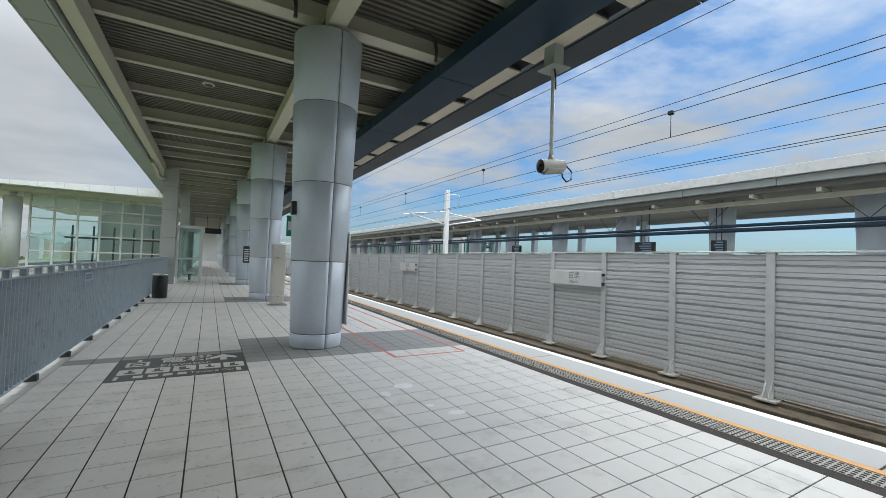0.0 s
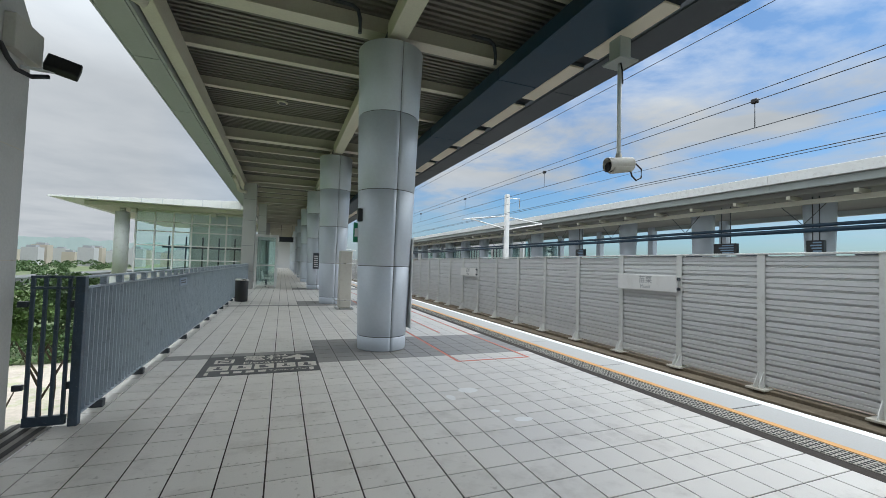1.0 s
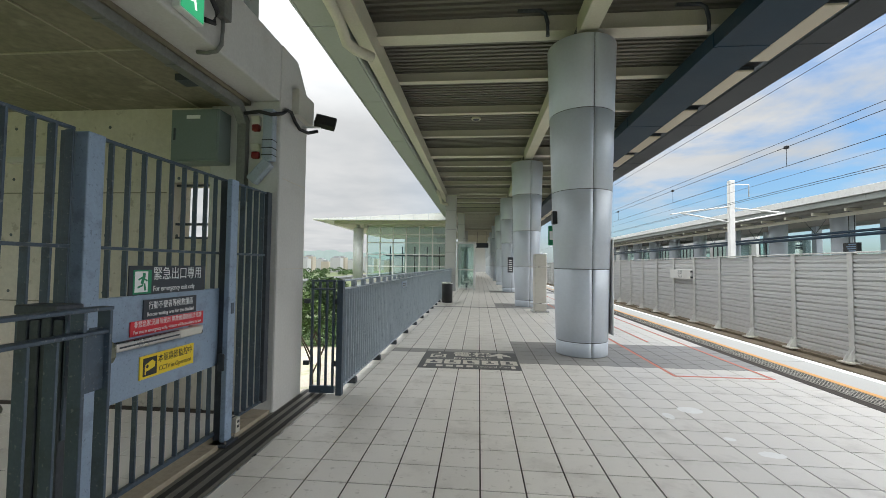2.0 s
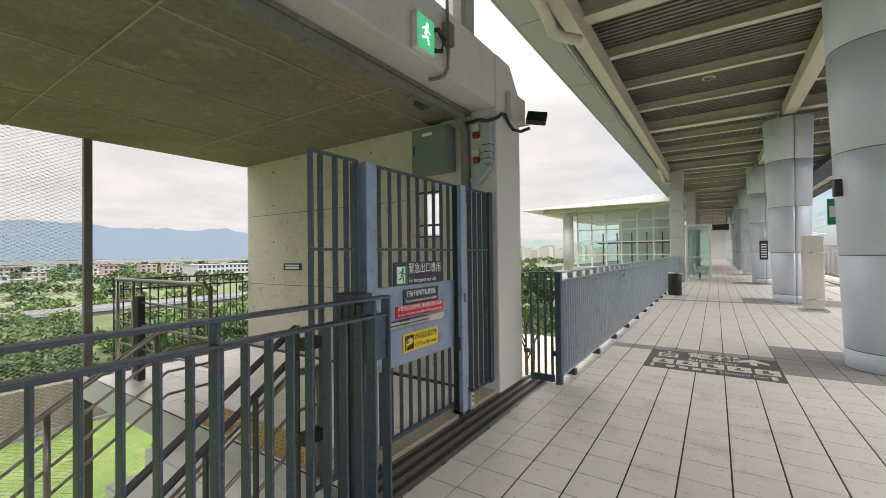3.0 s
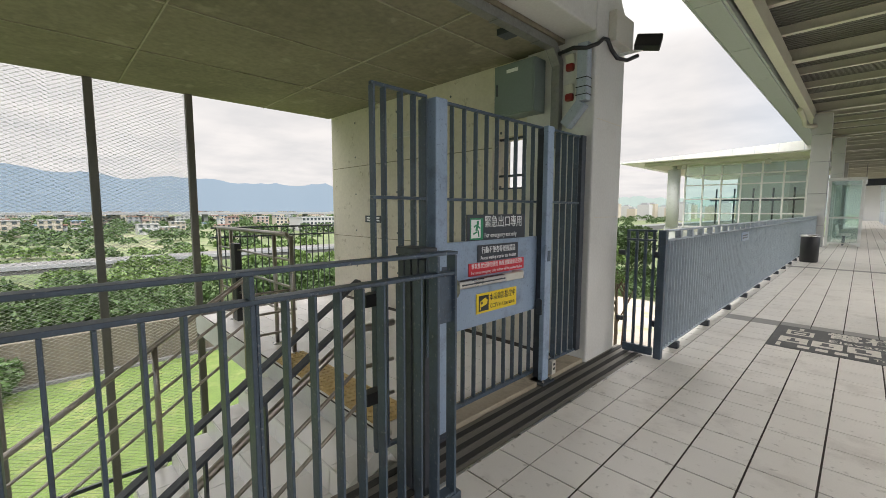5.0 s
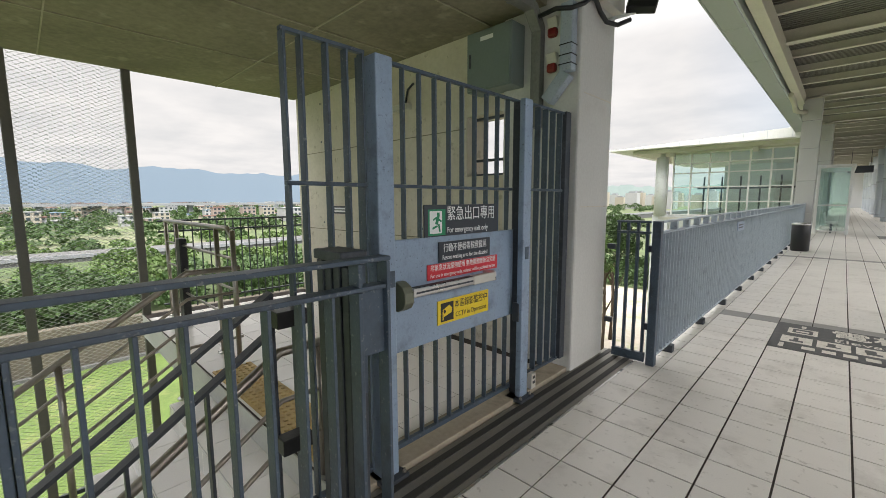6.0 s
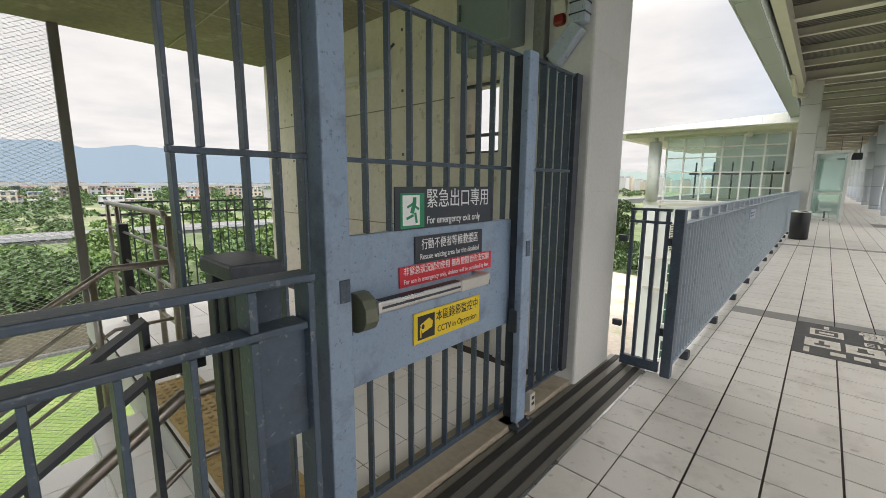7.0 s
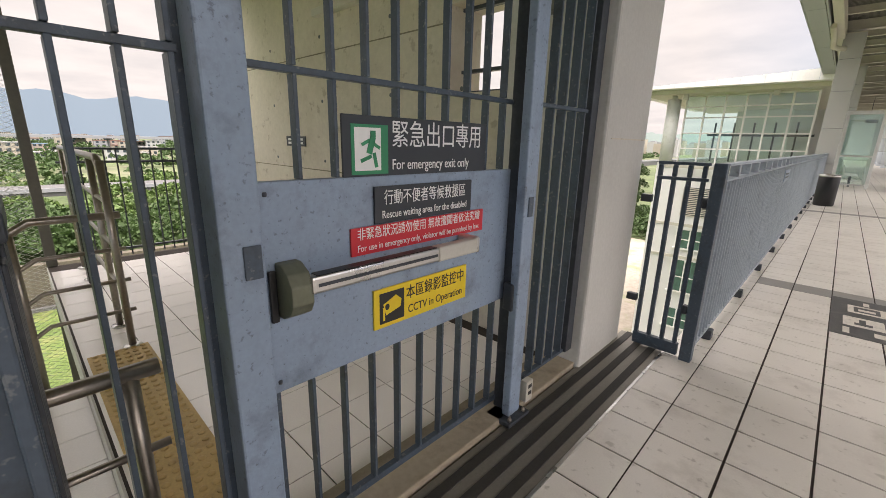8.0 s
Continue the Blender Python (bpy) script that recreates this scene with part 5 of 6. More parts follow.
for k in range(6):
    yy = 44 + 9 * k
    kb = thing("glass_kiosk", (32, yy, 0), "glass lift enclosure on the opposite platform", "kiosk", "glass kiosks")
    part("glass_box", bx(B(), 30.8, 33, yy, yy + 4, 0, 4.4), M_GLASS_G, kb)
    for j in range(5):
        part("mullion", bx(B(), 30.7, 30.79, yy + j - 0.06, yy + j + 0.06, 0, 4.4), M_STEEL_D, kb)
    part("rail", bx(B(), 30.68, 30.78, yy + 0.07, yy + 3.9, 2.9, 3.0), M_STEEL_D, kb)
solo("wall_far", bx(B(), 38.0, 38.5, 60, 160, -1.2, 7.0), M_WHITE2, "pale station wall behind the opposite platform", "wall", kind="structure")

# ---- overhead line ----


def catenary_mast(x, y, h, arm):
    t = thing("catenary_mast", (x, y, -1.25), "white steel catenary mast with bracket arms", "mast", "catenary masts")
    part("mast", bx(B(), x - 0.15, x + 0.15, y - 0.15, y + 0.15, -1.25, h, 0.02), M_WHITE, t)
    for z in (h - 2.6, h - 1.6):
        part("arm", sweep(B(), [(x, y, z), (x + arm, y, h - 2.0)], 0.05, 8), M_WHITE, t)
    part("tie", sweep(B(), [(x + arm, y, h - 2.0), (x + arm * 1.2, y, h - 2.1)], 0.03, 8), M_WHITE, t)
    part("top_arm", sweep(B(), [(x, y, h - 0.25), (x - arm * 0.35, y, h - 0.25), (x - arm * 0.35, y, h - 1.0)], 0.035, 8), M_WHITE, t)
    return t


catenary_mast(15.3, 26.5, 6.9, -3.0)
cm2 = thing("catenary_mast", (15.3, 26.9, -1.25), "white steel catenary arm over the far tracks", "mast", "catenary masts")
for z in (4.3, 5.2):
    part("arm", sweep(B(), [(15.4, 26.5, z), (18.4, 26.5, 4.9)], 0.05, 8), M_WHITE, cm2)
for yy in (70, 115):
    catenary_mast(15.3, yy, 6.9, -3.0)
    catenary_mast(15.4, yy + 0.4, 6.9, 3.0)


def wire(x, z, r=0.016, sag=0.0):
    bm = B()
    sweep(bm, [(x, -30 + 4.25 * k, z + sag * math.cos(k * 0.33)) for k in range(46)], r, 6)
    solo("overhead_wire", bm, M_STEEL_D, "thin dark overhead line wire above the tracks", "wire", "overhead wires", origin=(x, 60, z))


for x, z, r in ((7.0, 5.85, 0.012), (13.0, 7.03, 0.02), (13.0, 6.74, 0.022), (13.0, 5.91, 0.022), (13.0, 5.46, 0.012), (13.0, 4.92, 0.02), (13.0, 4.84, 0.016)):
    wire(x, z, r * 0.6)
for yy in (7.9, 18.6, 29.0, 40.0, 51.0, 62.0):
    dr = thing("wire_dropper", (13, yy, 6.4), "short dropper with a black insulator between overhead wires", "dropper", "wire droppers")
    part("rod", sweep(B(), [(13, yy, 5.91), (13, yy, 6.74)], 0.012, 6), M_STEEL_D, dr)
    part("insulator", bx(B(), 12.93, 13.07, yy - 0.09, yy + 0.09, 6.66, 6.8, 0.03), M_BLACK, dr)

# ---- station building on the town side ----
HY0 = 34.0
GZ = -14.0
S = 1.6
hs2 = thing("station_building", (-8, HY0, -14.0), "white station building with a glazed upper storey and flat roof", "building")
bm = B()
bx(bm, -9.75, -2.85, HY0, HY0 + 16, -14.0, 0.3)
part("lower_wall", bm, M_WHITE2, hs2, "white rendered lower storeys")
bm = B()
prof = ((-13.5, 4.99), (-2.4, 4.96), (-2.4, 5.55), (-13.5, 5.07))
ends = [[bm.verts.new((x, y, z)) for x, z in prof] for y in (HY0 - 2.4, HY0 + 18)]
bm.faces.new(ends[0])
bm.faces.new(ends[1])
for k in range(4):
    bm.faces.new((ends[0][k], ends[0][(k + 1) % 4], ends[1][(k + 1) % 4], ends[1][k]))
part("roof", bm, M_WHITE, hs2, "white wing-shaped roof edge")
for k in range(9):
    x = -12.2 + 1.15 * k
    part("fascia_joint", bx(B(), x - 0.015, x + 0.015, HY0 - 2.41, HY0 - 2.399, 5.0, 5.0 + 0.07 + 0.0432 * (x + 13.5)), M_JOINT_L, hs2)
part("roof_soffit", bx(B(), -12.0, -2.5, HY0 - 1.6, HY0 + 17.6, 4.72, 4.955), M_CREAM, hs2)
part("corner_column", lathe(B(), -10.37, HY0 - 0.2, [(0.42, 0.3), (0.42, 4.5)], 28), M_GALV, hs2, "round pale corner column")
part("column_head", lathe(B(), -10.37, HY0 - 0.2, [(0.16, 4.5), (0.16, 4.719)], 16), M_GALV, hs2)
part("back_wall", bx(B(), -9.3, -2.95, HY0 + 15.6, HY0 + 16, 0.3, 4.719), M_WHITE2, hs2)
part("floor_slab", bx(B(), -9.2, -3.0, HY0 + 0.4, HY0 + 15.5, 0.302, 0.42), M_COPING, hs2)
xs_ = [-9.65 + 1.117 * k for k in range(7)]
zs_ = [0.36, 1.31, 2.31, 3.3, 3.98, 4.67]
for x in xs_:
    part("mullion", bx(B(), x - 0.05, x + 0.05, HY0 - 0.06, HY0 + 0.06, 0.302, 4.719), M_WHITE, hs2)
for z in zs_:
    part("transom", bx(B(), -9.6, -2.98, HY0 - 0.045, HY0 + 0.045, z - 0.04, z + 0.04), M_WHITE, hs2)
for a, b in zip(xs_, xs_[1:]):
    for c, d in zip(zs_, zs_[1:]):
        part("pane", bx(B(), a + 0.055, b - 0.055, HY0 - 0.01, HY0 + 0.01, c + 0.045, d - 0.045), M_GLASS_G, hs2, "green tinted glass pane").visible_shadow = False
for k in range(5):
    part("inner_frame", bx(B(), -8.8 + 1.2 * k, -8.7 + 1.2 * k, HY0 + 5, HY0 + 5.1, 0.42, 3.2), M_STEEL_D, hs2)
part("inner_rail", bx(B(), -9.2, -3.0, HY0 + 5, HY0 + 5.1, 2.25, 2.4), M_STEEL_D, hs2)
part("inner_wall", bx(B(), -7.6, -4.6, HY0 + 8, HY0 + 8.3, 0.42, 4.3), M_WHITE, hs2)
part("pilaster", bx(B(), -10.85, -9.77, HY0 - 0.35, HY0 + 2, GZ, 0.3, 0.02), M_WHITE2, hs2, "white corner pilaster")
for z in (0.1, -3.9, -6.2):
    part("moulding", bx(B(), -10.4, -2.95, HY0 - 0.42, HY0 - 0.36, z - 0.1, z + 0.1, 0.01), M_CASE, hs2)
for zz, hh in ((-5.6, 1.3), (-8.8, 2.3), (-11.6, 1.4)):
    for k in range(3):
        x = -8.95 + 2.05 * k
        w = part("window", bx(B(), x, x + 1.75, HY0 - 0.02, HY0 + 0.02, zz, zz + hh), mat("tinted_window", (0.07, 0.14, 0.12), 0.12, var=0.3, fine=2, coarse=1, bump=0), hs2, "dark green window")
        for j in range(3):
            part("frame", bx(B(), x + 0.85 * j - 0.02, x + 0.85 * j + 0.06, HY0 - 0.06, HY0 - 0.021, zz, zz + hh), M_WHITE, w)
        part("frame", bx(B(), x + 0.07, x + 1.7, HY0 - 0.055, HY0 - 0.021, zz + hh * 0.45, zz + hh * 0.45 + 0.07), M_WHITE, w)
        part("sill", bx(B(), x - 0.1, x + 1.85, HY0 - 0.16, HY0 - 0.021, zz - 0.1, zz - 0.005), M_WHITE, w)
for k in range(3):
    x = -8.95 + 2.05 * k
    lv = part("louvre", bx(B(), x, x + 1.75, HY0 - 0.015, HY0 + 0.02, -3.3, -1.3), M_WIN, hs2, "louvred opening")
    sl2 = part("slat", bx(B(), x, x + 1.75, HY0 - 0.1, HY0 - 0.02, -3.28, -3.22), M_CASE, lv)
    for j in range(1, 16):
        rep(sl2, 0, 0, 0.125 * j)
for x in (-9.5, -4.8):
    part("eave_lamp", bx(B(), x - 0.15, x + 0.15, HY0 - 1.15, HY0 - 0.85, 4.42, 4.718, 0.03), M_CASE, hs2)

# ---- ground, lawn, planting, town ----
bm = B()
solo("ground", bx(bm, -3000, 900, -2500, 2500, GZ - 1, GZ), mat("open_ground", (0.085, 0.115, 0.045), 0.95, var=0.6, fine=0.2, coarse=0.03, bump=0, stain=(0.27, 0.235, 0.18), stain_amount=0.8, stain_scale=0.02, spots=(0.04, 0.065, 0.025), spot_scale=0.08, spot_amount=0.9), "green and earthy plain reaching the horizon", "ground", kind="structure")
solo("lawn", bx(B(), -50.2, -7.2, -60, 32, GZ, GZ + 0.06), M_GRASS, "bright green lawn below the platform", "lawn", kind="structure")
solo("retaining_wall", bx(B(), -51.2, -50.2, -96, 30, GZ, -9.9, 0.03), mat("stained_wall", (0.115, 0.10, 0.075), 0.9, var=0.3, fine=8, coarse=0.8, bump=0.15, stain=(0.045, 0.04, 0.033), stain_amount=0.95, stain_scale=1.1, stretch=(1, 1, 0.1)), "stained concrete retaining wall behind the lawn", "wall", kind="structure")
solo("path_edge", bx(B(), -50.0, -49.5, -96, 30, GZ, GZ + 0.35), M_ROAD, "dark drain edge at the foot of the retaining wall", "kerb", kind="structure")
solo("terrace", bx(B(), -112, -51.2, -150, 96, GZ, -10.9), mat("scrub", (0.06, 0.09, 0.03), 0.95, var=0.5, fine=1.5, coarse=0.3, bump=0.2, bump_scale=3, stain=(0.16, 0.14, 0.08), stain_amount=0.6, stain_scale=0.1), "raised green bank behind the retaining wall", "bank", kind="structure")
solo("forecourt", bx(B(), -48, -3, 16, 74, GZ, GZ + 0.05), M_PAVE, "earth and paving beside the station building", "pavement", kind="structure")
rng = np.random.default_rng(7)


def leaf_cloud(centers, radii, count, size, flat=0.8):
    """Small tilted leaf clumps scattered on the shells of overlapping mounds."""
    c = np.asarray(centers, float)
    r = np.asarray(radii, float)
    pick = rng.choice(len(c), count, p=r ** 2 / (r ** 2).sum())
    d = rng.normal(size=(count, 3))
    d /= np.linalg.norm(d, axis=1)[:, None]
    d[:, 2] = np.abs(d[:, 2]) * 1.0 - 0.25
    p = c[pick] + d * (r[pick] * rng.uniform(0.72, 1.08, count))[:, None] * np.array([1, 1, flat])
    a = rng.normal(size=(count, 3))
    a /= np.linalg.norm(a, axis=1)[:, None]
    b = np.cross(a, rng.normal(size=(count, 3)))
    b /= np.linalg.norm(b, axis=1)[:, None]
    s = size * rng.uniform(0.5, 1.3, count)[:, None]
    v = np.stack([p - a * s, p + b * s * 0.55, p + a * s, p - b * s * 0.55], 1).reshape(-1, 3)
    f = np.arange(count * 4).reshape(-1, 4)
    return v, f


def bushes(name, x0, x1, y0, y1, z, n, rad, count, size, material, label):
    cs = [(rng.uniform(x0, x1) * S, rng.uniform(y0, y1) * S, z + rng.uniform(-0.2, 0.8) * rad * S) for _ in range(n)]
    v, f = leaf_cloud(cs, [rad * S * rng.uniform(0.6, 1.3) for _ in cs], count, size * S)
    return raw(name, v.tolist(), f.tolist(), material, label, "shrubs", "stuff")


bushes("shrubs", -38.5, -33.4, -40, 26, -9.6, 85, 1.75, 40000, 0.2, M_LEAF, "dense dark green shrubs behind the retaining wall")
bushes("shrubs", -64, -40, -60, 45, -10.9, 150, 1.5, 34000, 0.27, M_LEAF2, "mixed green shrubs on the bank")
bushes("shrubs", -31, -28.5, -30, -2, GZ + 0.4, 40, 1.5, 14000, 0.2, M_LEAF, "dark shrubs at the lawn edge")
bushes("woods", -520, -120, -300, 480, GZ + 0.8, 1500, 3.4, 120000, 0.75, M_LEAF, "far green woods and gardens on the plain")
bushes("woods", -330, -95, -220, 330, GZ + 0.5, 420, 2.3, 60000, 0.5, M_LEAF, "green trees and gardens among the nearer houses")
bushes("woods", -120, -84, -160, 150, GZ + 0.2, 130, 2.0, 18000, 0.5, M_LEAF2, "rough green thicket beyond the tracks")
bushes("shrubs", -24, -9, 46, 58, GZ + 0.6, 60, 1.5, 14000, 0.2, M_LEAF, "shrubs beyond the station forecourt")


def tree(x, y, h, spread, dark=True):
    t = thing("tree", (x, y, GZ), "leafy green tree beside the station", "tree", "station trees")
    bm = B()
    sweep(bm, [(x, y, GZ), (x + 0.1, y, GZ + h * 0.3), (x - 0.05, y + 0.1, GZ + h * 0.75)], [0.22, 0.17, 0.06], 10)
    for k in range(6):
        a = 2 * math.pi * k / 6 + h
        z = GZ + h * (0.35 + 0.05 * k)
        sweep(bm, [(x, y, z), (x + math.cos(a) * spread * 0.5, y + math.sin(a) * spread * 0.5, z + h * 0.2)], [0.09, 0.03], 6)
    part("trunk", bm, M_BARK, t)
    cs = [(x + rng.normal() * spread * 0.45, y + rng.normal() * spread * 0.45, GZ + h * rng.uniform(0.74, 0.97)) for _ in range(16)]
    v, f = leaf_cloud(cs, [spread * rng.uniform(0.3, 0.55) for _ in cs], 5200, 0.15)
    v = v - np.array([x, y, GZ])
    c = raw("crown", v.tolist(), f.tolist(), M_LEAF if dark else M_LEAF2, "", "", "", parent=t)


for x, y, h, s, d in ((-15.4, 31.5, 13.4, 2.2, False), (-16.0, 38.0, 13.4, 2.8, True), (-19.5, 35.0, 12.6, 2.6, False), (-18.0, 45.0, 13.6, 3.0, True)):
    tree(x, y, h, s, d)

# tracks and road beyond
solo("road", bx(B(), -131, -117.6, -600, 800, GZ, -10.3), M_ROAD, "road on a low embankment beyond the thicket", "road", kind="structure")
solo("parapet", bx(B(), -117.6, -117.2, -600, 800, -10.6, -9.8), M_HOUSE[2], "grey parapet along the road", "parapet", kind="structure")
vd = thing("viaduct", (-480, 60, GZ), "grey road viaduct crossing the plain", "viaduct")
part("deck", bx(B(), -490, -470, -1100, 1400, GZ + 11.0, GZ + 13.2), M_HOUSE[2], vd)
pv = part("pillar", bx(B(), -483, -477, -1090, -1086, GZ, GZ + 11.0), M_HOUSE[2], vd)
for k in range(1, 45):
    rep(pv, 0, 55 * k)


def town_house(x, y, w, d, h, wall, top, storeys):
    x, y, w, d, h = x * S, y * S, w * S, d * S, h * S
    t = thing("town_house", (x, y, GZ), "small rendered town house on the plain", "house", "town houses")
    part("wall", bx(B(), x - w / 2, x + w / 2, y - d / 2, y + d / 2, GZ, GZ + h), wall, t)
    part("roof", bx(B(), x - w / 2 - 0.3, x + w / 2 + 0.3, y - d / 2 - 0.3, y + d / 2 + 0.3, GZ + h + 0.002, GZ + h + 0.6), top, t)
    win = None
    for s in range(storeys):
        for k in range(max(2, int(d / 3))):
            yy = y - d / 2 + (k + 0.5) * d / max(2, int(d / 3))
            zz = GZ + (s + 0.45) * h / storeys
            if win is None:
                win = part("window", bx(B(), x + w / 2, x + w / 2 + 0.08, yy - 0.9, yy + 0.9, zz, zz + 1.8), M_WIN, t)
                base = (yy, zz)
            else:
                rep(win, 0, yy - base[0], zz - base[1])


for i in range(290):
    near = i % 4 == 0
    x = -rng.uniform(190, 330) if near else -rng.uniform(300, 900)
    y = rng.uniform(-0.5, 1.35) * -x * 0.8 + rng.uniform(-30, 30)
    far = -0.45 if near else 0.1 * -x / 620 - 0.15
    st = int(rng.integers(1, 4))
    town_house(x, y, rng.uniform(6, 11) * (1 + far), rng.uniform(6, 14) * (1 + far), st * (1.9 if near else 2.5), M_HOUSE[int(rng.integers(0, 4))], M_ROOF[int(rng.integers(0, 3))], st)
town_house(-330, 30, 12, 16, 8.0, M_HOUSE[1], M_ROOF[0], 3)
town_house(-190, -22, 7, 13, 5.4, M_HOUSE[0], M_HOUSE[0], 3)
town_house(-190, 104, 14, 34, 6.0, M_HOUSE[0], M_HOUSE[2], 3)


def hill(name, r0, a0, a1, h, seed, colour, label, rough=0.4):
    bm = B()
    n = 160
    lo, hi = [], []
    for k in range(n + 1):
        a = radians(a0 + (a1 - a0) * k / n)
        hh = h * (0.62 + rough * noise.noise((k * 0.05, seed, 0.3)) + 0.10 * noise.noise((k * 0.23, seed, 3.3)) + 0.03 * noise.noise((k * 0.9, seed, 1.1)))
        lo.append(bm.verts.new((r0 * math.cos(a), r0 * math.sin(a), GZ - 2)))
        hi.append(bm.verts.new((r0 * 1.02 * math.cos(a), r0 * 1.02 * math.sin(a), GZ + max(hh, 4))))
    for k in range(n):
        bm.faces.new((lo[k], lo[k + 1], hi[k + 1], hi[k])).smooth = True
    # Distance haze and daylight are put into an emissive colour.
    solo(name, bm, glow("haze_glow_" + name, colour, 1.0), label, "hills", kind="structure")


hill("backdrop", 2600, 120, 260, 310, 4.0, (0.040, 0.060, 0.082), "mountain range on the horizon with blue haze put into its glowing colour")
hill("backdrop_near", 1500, 90, 122, 95, 9.0, (0.065, 0.088, 0.085), "green hills behind the town with haze put into their glowing colour", 0.12)
for k in range(26):
    a = radians(95 + k * 1.05 + 0.3 * math.sin(k * 3.1))
    r = 900 + 160 * math.sin(k * 1.7)
    hgt = 9 + 9 * abs(math.sin(k * 2.3))
    tb2 = thing("apartment_block", (r * math.cos(a), r * math.sin(a), GZ), "pale distant apartment block on the hillside", "building", "apartment blocks")
    x, y = r * math.cos(a), r * math.sin(a)
    part("wall", bx(B(), x - 9, x + 9, y - 8, y + 8, GZ, GZ + hgt + 10), M_HOUSE[k % 2], tb2)
    part("roof", bx(B(), x - 5, x + 5, y - 5, y + 5, GZ + hgt + 10.01, GZ + hgt + 13), M_HOUSE[2], tb2)

# ---- floor marking ----
fm = thing("floor_marking", (-0.31, 6.35, 0), "dark floor sign pointing to the lift with pale pictograms", "floor sign")
ZM = 0.0035
part("dark_field", bx(B(), -1.06, 0.44, 5.80, 6.93, 0.0015, ZM), M_FDARK, fm)


def flat(y, x, z=ZM + 0.0004):
    return pose(x, y, z, 0, 0, 0)


lettering("lettering", "電梯", 0.34, flat(6.72, -0.28), M_FMARK, fm, 0.62, 0.004)
lettering("small_lettering", "Elevator", 0.17, flat(6.45, -0.28), M_FMARK, fm, 0.58)
bm = B()
vs = [bm.verts.new((x, y, ZM + 0.0012)) for x, y in ((0.13, 6.52), (0.21, 6.52), (0.21, 6.68), (0.34, 6.60), (0.34, 6.70), (0.17, 6.88), (0.0, 6.70), (0.0, 6.60), (0.13, 6.68))]
bm.faces.new(vs)
part("arrow", bm, M_FMARK, fm)
part("lift_symbol", bx(B(), -0.95, -0.70, 6.48, 6.72, ZM, ZM + 0.001), M_FMARK, fm)
part("symbol_hole", bx(B(), -0.91, -0.74, 6.52, 6.68, ZM + 0.001, ZM + 0.0016), M_FDARK, fm)
part("symbol_mark", bx(B(), -0.88, -0.77, 6.56, 6.62, ZM + 0.0016, ZM + 0.002), M_FMARK, fm)
part("symbol_mark", bx(B(), -0.845, -0.805, 6.76, 6.86, ZM, ZM + 0.001), M_FMARK, fm)
for i in range(5):
    x = -0.98 + 0.285 * i
    part("pictogram_square", bx(B(), x, x + 0.25, 6.08, 6.34, ZM, ZM + 0.001), M_FMARK, fm)
    part("pictogram_mark", bx(B(), x + 0.07, x + 0.18, 6.13 + 0.02 * (i % 2), 6.19, ZM + 0.001, ZM + 0.0016), M_FDARK, fm)
    part("pictogram_mark", bx(B(), x + 0.10 - 0.02 * (i % 3), x + 0.14, 6.19, 6.29, ZM + 0.001, ZM + 0.0016), M_FDARK, fm)
for x0, x1 in ((-0.98, -0.94), (0.30, 0.36)):
    part("bracket", bx(B(), x0, x1, 5.87, 6.02, ZM, ZM + 0.001), M_FMARK, fm)
for k in range(4):
    x = -0.80 + 0.15 * k
    part("text_bar", bx(B(), x, x + 0.1, 5.90, 6.0, ZM, ZM + 0.001), M_FMARK, fm)
lettering("small_lettering", "Toward Car", 0.12, flat(5.95, 0.03), M_FMARK, fm, 0.5)
# red queue lines
for x in (2.5, 3.77):
    solo("queue_line", bx(B(), x - 0.022, x + 0.022, 5.78, 20.0, 0.0015, 0.0035), M_RED_LINE, "worn red queue line painted on the tiles", "line", "queue lines")
for x in (3.17,):
    solo("queue_line", bx(B(), x - 0.022, x + 0.022, 8.4, 24.0, 0.0015, 0.0035), M_RED_LINE, "worn red queue line painted on the tiles", "line", "queue lines")
solo("queue_line", bx(B(), 2.523, 3.747, 5.78, 5.825, 0.0015, 0.0035), M_RED_LINE, "worn red queue line painted on the tiles", "line", "queue lines")

# worn patches on the floor
for x, y, rx, ry in ((2.02, 4.42, 0.12, 0.10), (1.72, 4.22, 0.05, 0.09), (2.16, 3.42, 0.10, 0.06), (2.0, 3.7, 0.05, 0.04)):
    bm = B()
    n = 22
    ring = [bm.verts.new((x + rx * math.cos(2 * math.pi * k / n) * (1 + 0.25 * noise.noise((x, k * 0.9, 2.0))), y + ry * math.sin(2 * math.pi * k / n) * (1 + 0.25 * noise.noise((y, k * 0.7, 5.0))), 0.0018)) for k in range(n)]
    bm.faces.new(ring)
    solo("floor_patch", bm, M_WHITE, "pale worn patch on a floor tile", "floor patch", "floor patches")

# ---- landing tiles, tactile strip ----
land = bpy.data.objects["landing"]


def tile_mesh(name, w, d, h, c, material):
    bm = B()
    lo = [bm.verts.new((x, y, 0)) for x, y in ((-w, -d), (w, -d), (w, d), (-w, d))]
    mi = [bm.verts.new((v.co.x, v.co.y, h - c)) for v in lo]
    hi = [bm.verts.new((x, y, h)) for x, y in ((-w + c, -d + c), (w - c, -d + c), (w - c, d - c), (-w + c, d - c))]
    bm.faces.new(hi)
    for k in range(4):
        j = (k + 1) % 4
        bm.faces.new((lo[k], lo[j], mi[j], mi[k]))
        bm.faces.new((mi[k], mi[j], hi[j], hi[k]))
    return mesh_from(name, bm, material)


G = 0.1455
m_tile = tile_mesh("tile", 0.1446, 0.1456, 0.0045, 0.0012, M_TILE)
m_dark = tile_mesh("dark_tile", G, G, 0.0045, 0.0012, M_TILE_D)
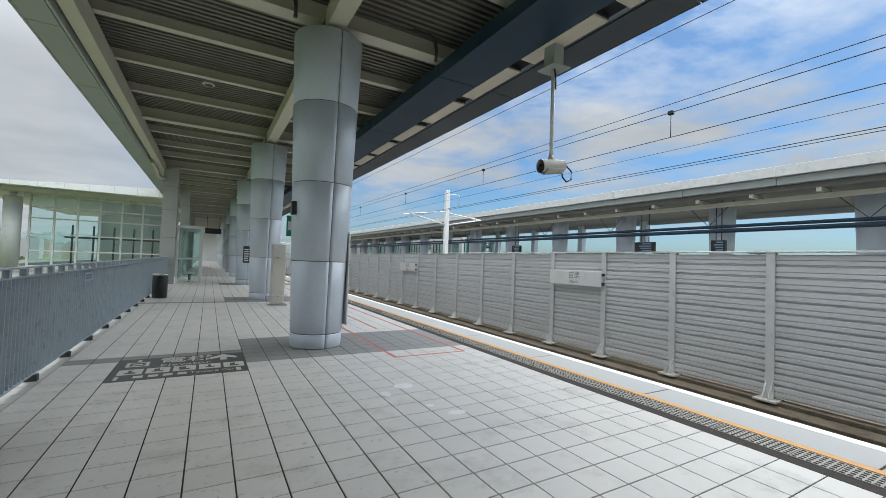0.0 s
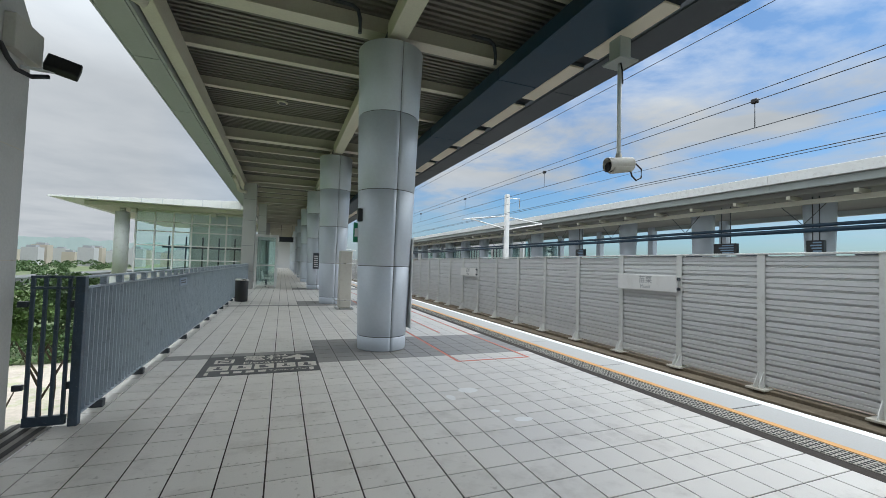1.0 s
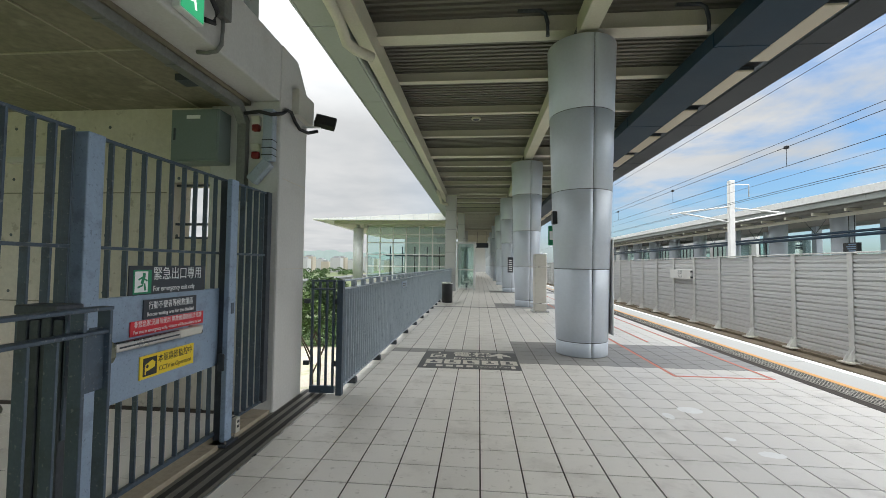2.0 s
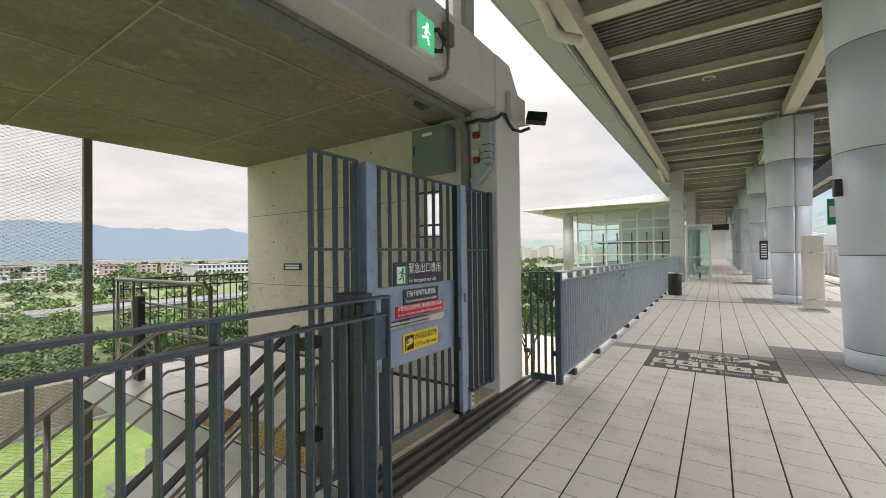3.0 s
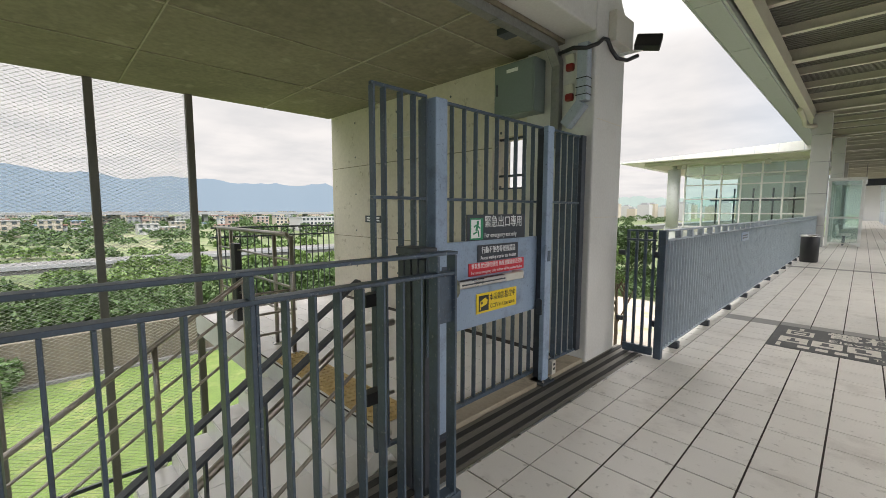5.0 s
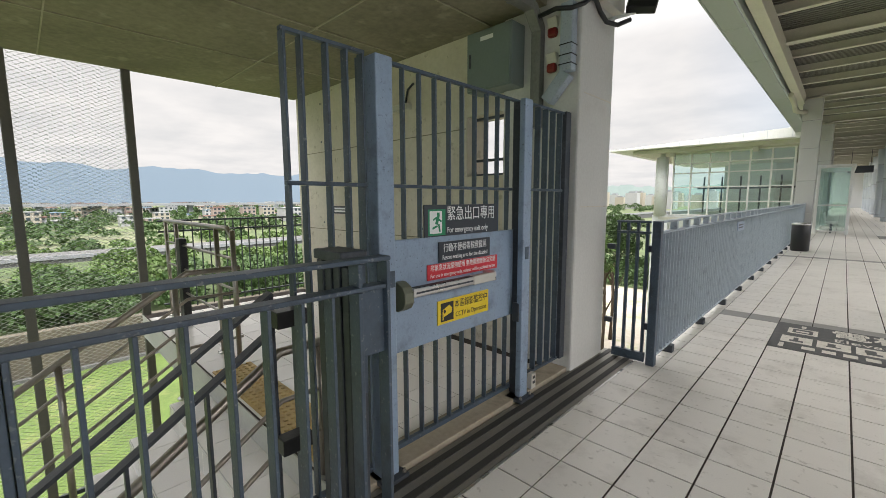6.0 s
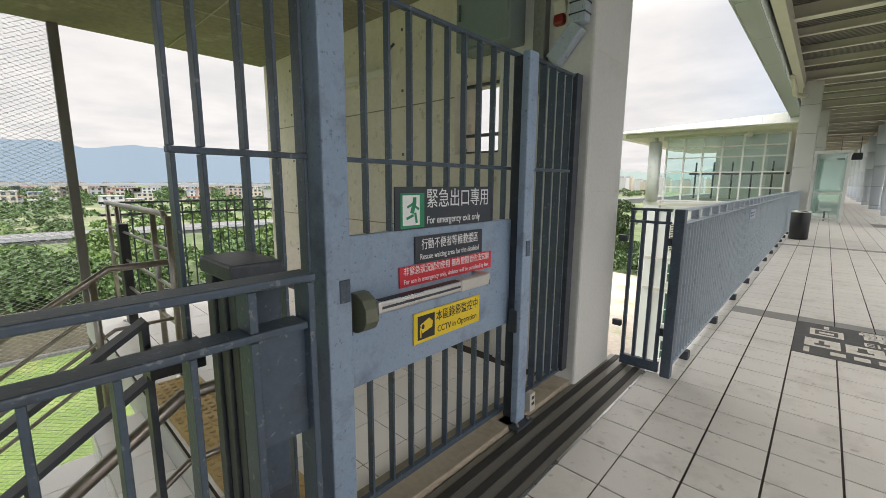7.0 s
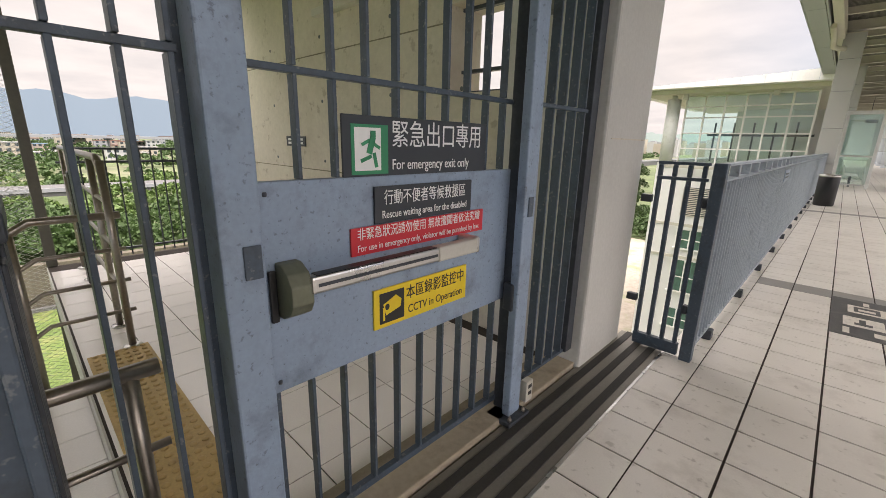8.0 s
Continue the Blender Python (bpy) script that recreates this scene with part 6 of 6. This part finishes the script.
m_land = tile_mesh("landing_tile", 0.1475, 0.1475, 0.0045, 0.001, mat("landing_tile", (0.82, 0.79, 0.76), 0.2, var=0.08, fine=120, coarse=1.5, bump=0.02, per_object=0.3))


def lay(name, me, parent, x, y, z):
    ob = new(name, me)
    ob.location = (x, y, z)
    ob.parent = parent
    return ob

# ---- stair tiles ----
TW = (SX1 - SX0) / 7
m_tread = tile_mesh("tread_tile", TW / 2 - 0.002, GO / 2 - 0.003, 0.005, 0.001, m_land.materials[0])
m_riser = tile_mesh("riser_tile", TW / 2 - 0.002, RISE / 2 - 0.003, 0.005, 0.001, m_land.materials[0])
for i in range(1, 15):
    for k in range(7):
        cx = SX0 + TW * (k + 0.5)
        lay("tile", m_tread, stairs, cx - SX0, -GO * (i - 0.5), -RISE * i)
        rt = lay("tile", m_riser, stairs, cx - SX0, -GO * i, -RISE * (i + 0.5))
        rt.rotation_euler = (radians(90), 0, 0)



for i in range(15):
    for j in range(7):
        lay("tile", m_land, land, -2.47 - 0.3 * i, 1.79 + 0.3 * j, -0.004)
ts = solo("tactile_strip", bx(B(), -4.42, -2.62, 1.66, 1.98, 0.001, 0.012, 0.002), M_TACT_Y, "ochre tactile strip with raised domes at the stair head", "tactile strip")
m_dome = None
for i in range(30):
    for j in range(6):
        x, y = -4.39 + 0.06 * i, 1.695 + 0.05 * j
        if m_dome is None:
            m_dome = mesh_from("dome", lathe(B(), 0, 0, [(0.017, 0), (0.014, 0.005), (0.006, 0.007)], 10), M_TACT_Y)
        lay("dome", m_dome, ts, x, y, 0.012)

# ---- platform tiles ----


def is_dark(i, j):
    x, y = X0 + T * (i + 0.5), Y0 + T * (j + 0.5)
    if 6.33 < y < 7.95 and 0.44 < x < 4.2 and not (y > 7.3 and x < 0):
        return True
    if 6.93 < y < 7.2 and x < -0.0:
        return True
    if 6.93 < y < 7.2 and x < 0.44:
        return True
    if 14.4 < y < 16.2 and x > 0.4:
        return True
    if 14.4 < y < 14.7:
        return True
    if 22.6 < y < 24.4 and x > 0.4:
        return True
    return False


near_i, near_j = range(0, 10), range(-5, 24)
for i in near_i:
    for j in near_j:
        lay("tile", m_dark if is_dark(i, j) else m_tile, slab, X0 + T * (i + 0.5), Y0 + T * (j + 0.5), -0.0045 + 0.0004 * ((i * 7 + j * 13) % 5) / 5)
m_edge = tile_mesh("edge_tile", 0.1085, G, 0.0045, 0.0012, M_TILE)
for j in range(-5, 40):
    lay("tile", m_edge, slab, -1.77, Y0 + T * (j + 0.5), -0.004)
for dark in (False, True):
    verts, faces = [], []
    c = 0.0012
    for i in range(-1, 19):
        for j in range(-36, 300):
            if (i in near_i and j in near_j) or is_dark(i, j) != dark or (i == -1 and j < 40):
                continue
            x, y = X0 + T * (i + 0.5), Y0 + T * (j + 0.5)
            w = G if i >= 0 else 0.1085
            x = x if i >= 0 else -1.77
            z = 0.0 + 0.0004 * ((i * 7 + j * 13) % 5) / 5
            n = len(verts)
            verts += [(x - w, y - G, -0.0045), (x + w, y - G, -0.0045), (x + w, y + G, -0.0045), (x - w, y + G, -0.0045)]
            verts += [(x - w + c, y - G + c, z), (x + w - c, y - G + c, z), (x + w - c, y + G - c, z), (x - w + c, y + G - c, z)]
            faces += [(n + 4, n + 5, n + 6, n + 7)] + [(n + k, n + (k + 1) % 4, n + 4 + (k + 1) % 4, n + 4 + k) for k in range(4)]
    raw("tiles", verts, faces, M_TILE_D if dark else M_TILE_I, "rest of the tiled platform floor", "", "stuff", parent=slab)

# grey warning strip along the edge
m_warn = tile_mesh("warning_tile", 0.13, G, 0.0055, 0.0012, M_TACT_G)
for j in range(-8, 60):
    lay("warning_tile", m_warn, slab, 4.20 + 0.125, Y0 + T * (j + 0.5), -0.004)
verts, faces = [], []
for j in range(-8, 60):
    for a in range(5):
        for b in range(6):
            x, y = 4.22 + 0.05 * a, Y0 + T * j + 0.03 + 0.048 * b
            n = len(verts)
            verts += [(x - 0.013, y - 0.017, 0.0015), (x + 0.013, y - 0.017, 0.0015), (x + 0.013, y + 0.017, 0.0015), (x - 0.013, y + 0.017, 0.0015), (x - 0.008, y - 0.012, 0.006), (x + 0.008, y - 0.012, 0.006), (x + 0.008, y + 0.012, 0.006), (x - 0.008, y + 0.012, 0.006)]
            faces += [(n + 4, n + 5, n + 6, n + 7)] + [(n + k, n + (k + 1) % 4, n + 4 + (k + 1) % 4, n + 4 + k) for k in range(4)]
raw("tactile_domes", verts, faces, M_RUBBER, "dark worn domes of the warning strip", "", "stuff", parent=slab)
verts, faces = [], []
for j in range(60, 300):
    x, y = 4.325, Y0 + T * (j + 0.5)
    n = len(verts)
    verts += [(x - 0.13, y - G, 0.001), (x + 0.13, y - G, 0.001), (x + 0.13, y + G, 0.001), (x - 0.13, y + G, 0.001)]
    faces.append((n, n + 1, n + 2, n + 3))
raw("warning_tiles", verts, faces, M_TACT_G, "far warning strip tiles", "", "stuff", parent=slab)
